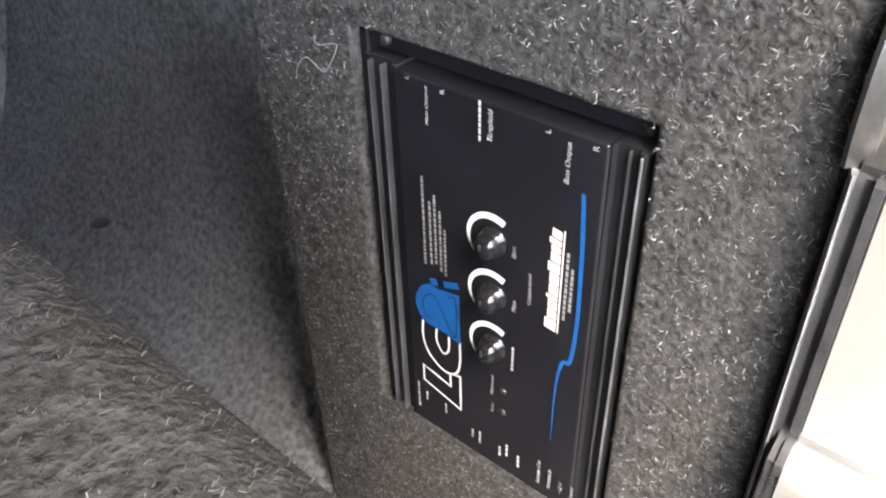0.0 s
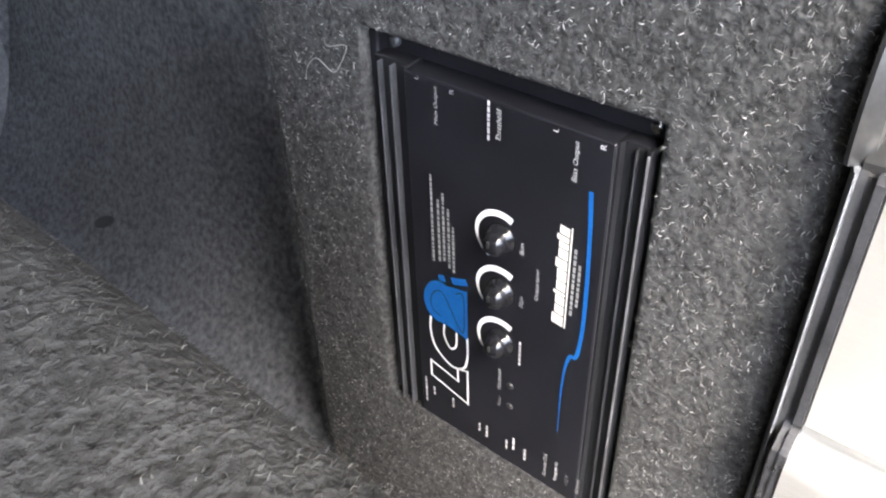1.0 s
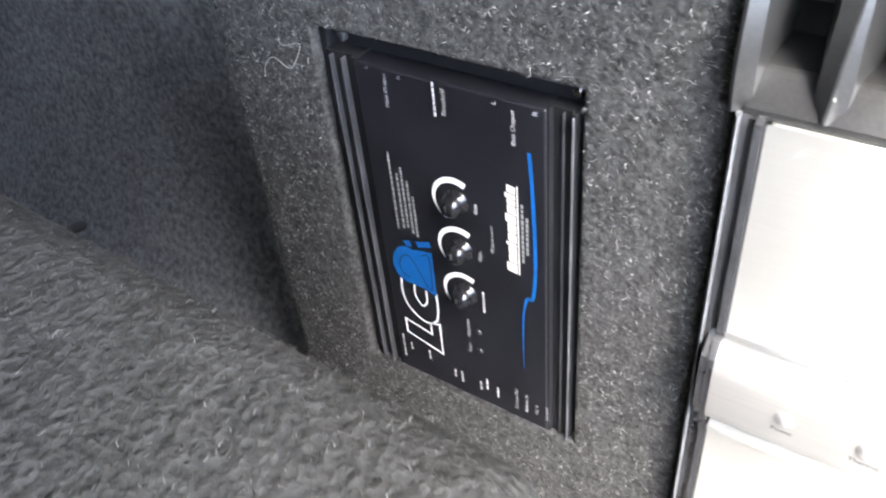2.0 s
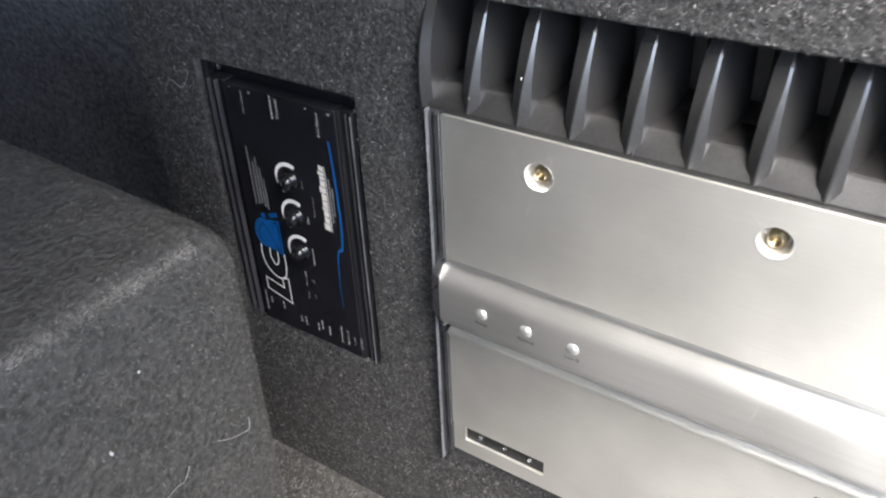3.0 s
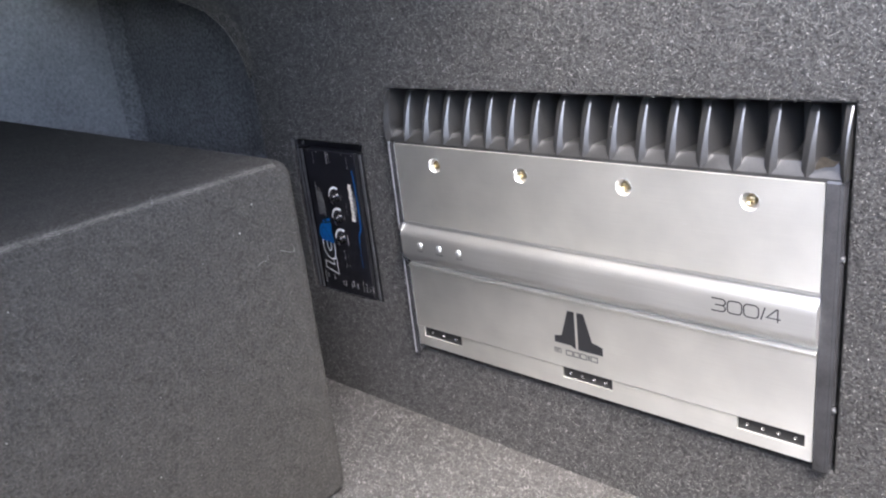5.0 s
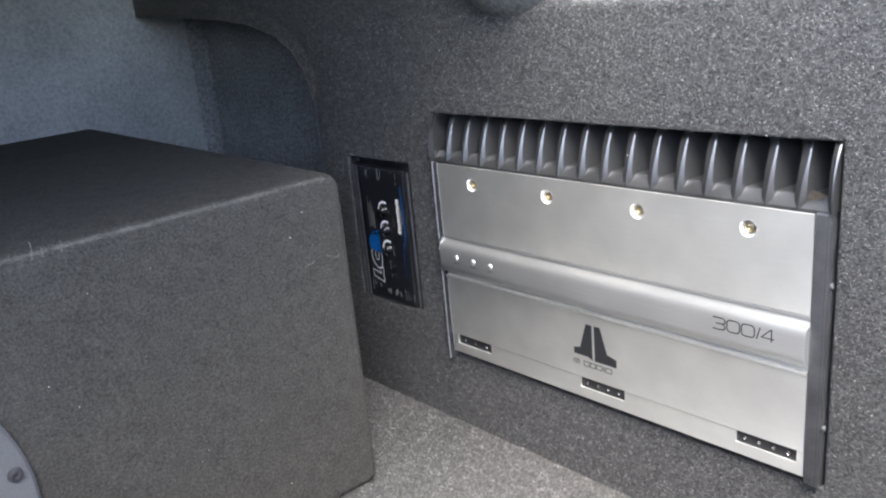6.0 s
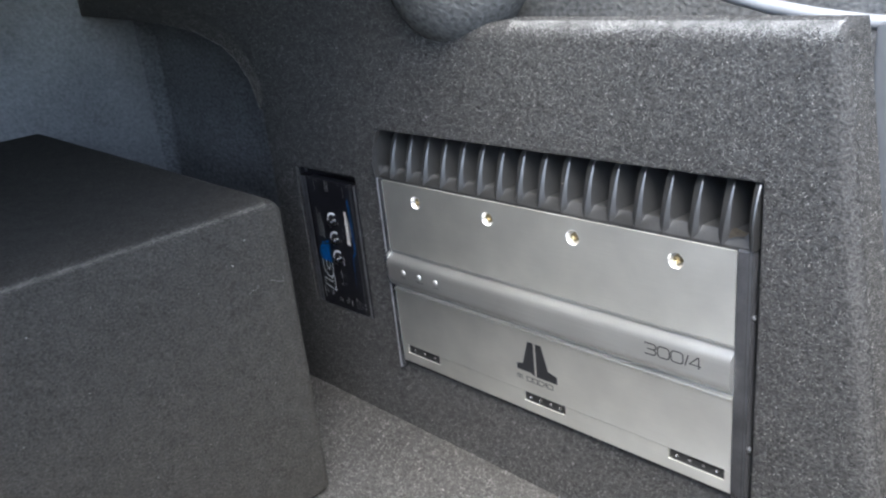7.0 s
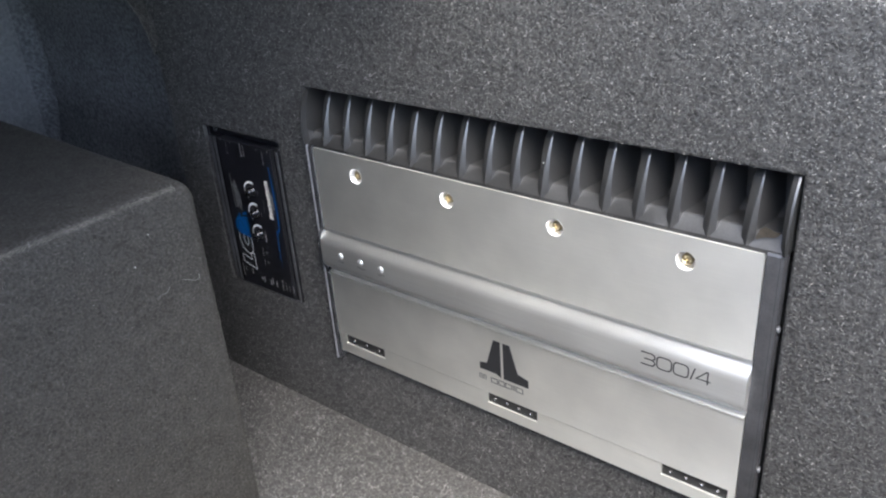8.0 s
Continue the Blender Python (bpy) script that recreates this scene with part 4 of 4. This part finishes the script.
def rounded(n, axis):
    """Roots and normals on the box's rounded edges: axis y is the front upper edge, x the one along the panel, z the upright corner."""
    a = RNG.random((n, 1)) * math.pi / 2
    c, s, o, u = np.cos(a), np.sin(a), np.zeros((n, 1)), RNG.random((n, 1))
    if axis == "y":
        return np.concatenate([BOX["x1"] - R + R * s, -0.42 + u * (BOX["y1"] + 0.42 - R), BOX["z1"] - R + R * c], 1), np.concatenate([s, o, c], 1)
    if axis == "x":
        return np.concatenate([-0.36 + u * (BOX["x1"] + 0.36 - R), BOX["y1"] - FAR_R + FAR_R * s, BOX["z1"] - FAR_R + FAR_R * c], 1), np.concatenate([o, s, c], 1)
    return np.concatenate([BOX["x1"] - R + R * c, BOX["y1"] - R + R * s, FLOOR_Z + u * (BOX["z1"] - FLOOR_Z - R)], 1), np.concatenate([c, s, o], 1)


rims = [rounded(7000, "y"), rounded(6000, "x"), rounded(7000, "z")]
roots = turned(np.concatenate([front, top, side] + [r[0] for r in rims]))
norms = np.concatenate([np.tile([1.0, 0.0, 0.0], (len(front), 1)), np.tile([0.0, 0.0, 1.0], (len(top), 1)), np.tile([0.0, 1.0, 0.0], (len(side), 1))] + [r[1] for r in rims])
pile("plush_pile", roots, norms, RNG, 0.0017, 0.00016, 0.5, BOX_FIBRE, "short grey pile of the box's carpet", comb=(0.7, 1.2, -2.0))
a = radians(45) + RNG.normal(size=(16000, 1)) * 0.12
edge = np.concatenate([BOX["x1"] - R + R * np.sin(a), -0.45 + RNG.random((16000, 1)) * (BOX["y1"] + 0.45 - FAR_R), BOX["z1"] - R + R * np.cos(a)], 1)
pile("worn_lit_pile", turned(edge), np.concatenate([np.sin(a), np.zeros_like(a), np.cos(a)], 1), RNG, 0.0014, 0.00010, 0.60, EDGE_FIBRE,
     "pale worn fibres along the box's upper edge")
fl = strew(70000, -0.30, 0.42, -0.20, PANEL_Y, FLOOR_Z, FLOOR_Z)
pile("floor_pile", fl, np.tile([0.0, 0.0, 1.0], (len(fl), 1)), RNG, 0.0045, 0.0003, 0.55, FLOOR_FIBRE, "short speckled pile of the floor carpet")


# ---------------------------------------------------------------- lint, threads and a leaf
def thread(points, radius, label):
    """A fine round thread along smooth points."""
    pts = [Vector(p) for p in points]
    fine = []
    for i in range(len(pts) - 1):
        p0, p1, p2, p3 = pts[max(i - 1, 0)], pts[i], pts[i + 1], pts[min(i + 2, len(pts) - 1)]
        for k in range(6):
            t = k / 6
            fine.append(0.5 * ((2 * p1) + (p2 - p0) * t + (2 * p0 - 5 * p1 + 4 * p2 - p3) * t * t + (3 * p1 - p0 - 3 * p2 + p3) * t ** 3))
    fine.append(pts[-1])
    bm = bmesh.new()
    rings = []
    for i, p in enumerate(fine):
        d = (fine[min(i + 1, len(fine) - 1)] - fine[max(i - 1, 0)]).normalized()
        u = d.orthogonal().normalized()
        w = d.cross(u)
        rings.append([bm.verts.new(p + radius * (u * math.cos(a) + w * math.sin(a))) for a in (0, 2.094, 4.189)])
    for a, b in zip(rings, rings[1:]):
        for k in range(3):
            bm.faces.new((a[k], a[(k + 1) % 3], b[(k + 1) % 3], b[k]))
    return tagged(mesh_object("thread", bm, THREAD, 80), label, "thread")


thread([(-0.171, 0.0045, -0.030), (-0.169, 0.004, -0.025), (-0.163, 0.003, -0.020), (-0.157, 0.0035, -0.023), (-0.153, 0.003, -0.020), (-0.150, 0.004, -0.013),
        (-0.157, 0.003, -0.0145), (-0.160, 0.0045, -0.013)], 0.00013, "pale loose thread caught on the felt panel")
thread([(0.0112, -0.139, -0.045), (0.0122, -0.136, -0.0465), (0.0120, -0.131, -0.0490), (0.0125, -0.128, -0.0490), (0.0115, -0.1265, -0.046)], 0.00011,
       "pale loose thread on the box's carpet")
thread([(0.0112, -0.160, -0.0500), (0.0122, -0.156, -0.0475), (0.0120, -0.153, -0.0480), (0.0115, -0.150, -0.0450)], 0.00009, "pale loose thread on the box's carpet")
for y, h in ((-0.352, 0.011), (-0.346, 0.005), (-0.334, 0.006), (-0.225, 0.005)):
    thread([(0.005, y, 0.013), (0.006, y + 0.0006, 0.015 + h * 0.6), (0.0055, y + 0.0002, 0.015 + h)], 0.00010, "stray upright fibre on the box's worn edge")


def flake_mesh():
    bm = bmesh.new()
    bmesh.ops.create_icosphere(bm, subdivisions=1, radius=1.0)
    for q in bm.verts:
        q.co *= 0.7 + 0.6 * random.random()
    me = bpy.data.meshes.new("lint")
    bm.to_mesh(me)
    bm.free()
    me.materials.append(LINT)
    return me


flake = flake_mesh()
spots = [(0.0105, -0.155, -0.005), (0.0105, -0.169, -0.022), (0.0105, -0.326, -0.017), (0.0105, -0.363, -0.070), (0.0105, -0.203, -0.227), (0.0105, -0.348, -0.091),
         (-0.400, -0.191, 0.0155), (-0.056, -0.221, 0.0155), (-0.177, -0.251, 0.0155), (0.011, 0.005, 0.100), (0.162, 0.005, 0.076)]
for i in range(26):
    spots.append((0.0105, -0.37 + 0.24 * random.random(), -0.25 + 0.24 * random.random()) if i % 2 else (-0.3 * random.random(), -0.4 + 0.27 * random.random(), 0.0155))
for i, (x, y, z) in enumerate(spots):
    ob = new("lint", flake)
    k = 0.0008 if i < 11 else 0.0003 + 0.0003 * random.random()
    if i == 6:
        k = 0.0024
    ob.matrix_basis = Matrix.Translation((x, y, z)) @ Euler((random.random() * 3, random.random() * 3, random.random() * 3)).to_matrix().to_4x4() @ Matrix.Diagonal((k, k * 0.6, k * 0.3, 1))
    tagged(ob, "tiny pale fleck of lint lying on carpet", "lint", "lint on the carpet")

crack = [Vector((0.0772, 0.0012, 0.0012)), Vector((0.0774, 0.0018, 0.0035)), Vector((0.0779, 0.0040, 0.0062)), Vector((0.0788, 0.0068, 0.0090))]
part("split", tube(crack, 0.00028, 6), RUBBER, amp, "fine dark split in the casting")

leaf = bmesh.new()
left, right = [], []
for i in range(9):
    t = i / 8
    w = 0.0032 * math.sin(math.pi * min(1, t + 0.04)) + 0.0002
    c = Vector((0.3365 + 0.0115 * t, 0.0020 + 0.003 * t, 0.0075 + 0.0065 * t + 0.002 * math.sin(5 * t)))
    left.append(leaf.verts.new(c + Vector((-0.3 * w, -w * 0.6, w))))
    right.append(leaf.verts.new(c + Vector((0.3 * w, w * 0.2, -w))))
for i in range(8):
    leaf.faces.new((left[i], left[i + 1], right[i + 1], right[i]))
bmesh.ops.solidify(leaf, geom=leaf.faces[:], thickness=0.0002)
tagged(mesh_object("leaf", leaf, LEAF, 50), "dry brown leaf scrap caught between the fins", "leaf")
chips = bmesh.new()
for x, y, z, r in ((0.0330, 0.0035, 0.020, 0.0007), (0.0125, 0.0010, 0.009, 0.0005), (-0.0065, 0.0022, 0.016, 0.0008), (-0.0062, 0.0040, 0.021, 0.0006), (0.2035, 0.0050, 0.024, 0.0007)):
    bmesh.ops.create_icosphere(chips, subdivisions=1, radius=r, matrix=Matrix.Translation((x, y, z)) @ Matrix.Diagonal((0.6, 0.5, 1.2, 1)))
tagged(part("paint_chips", chips, LINT, amp, "pale specks on the fins"), kind="stuff")
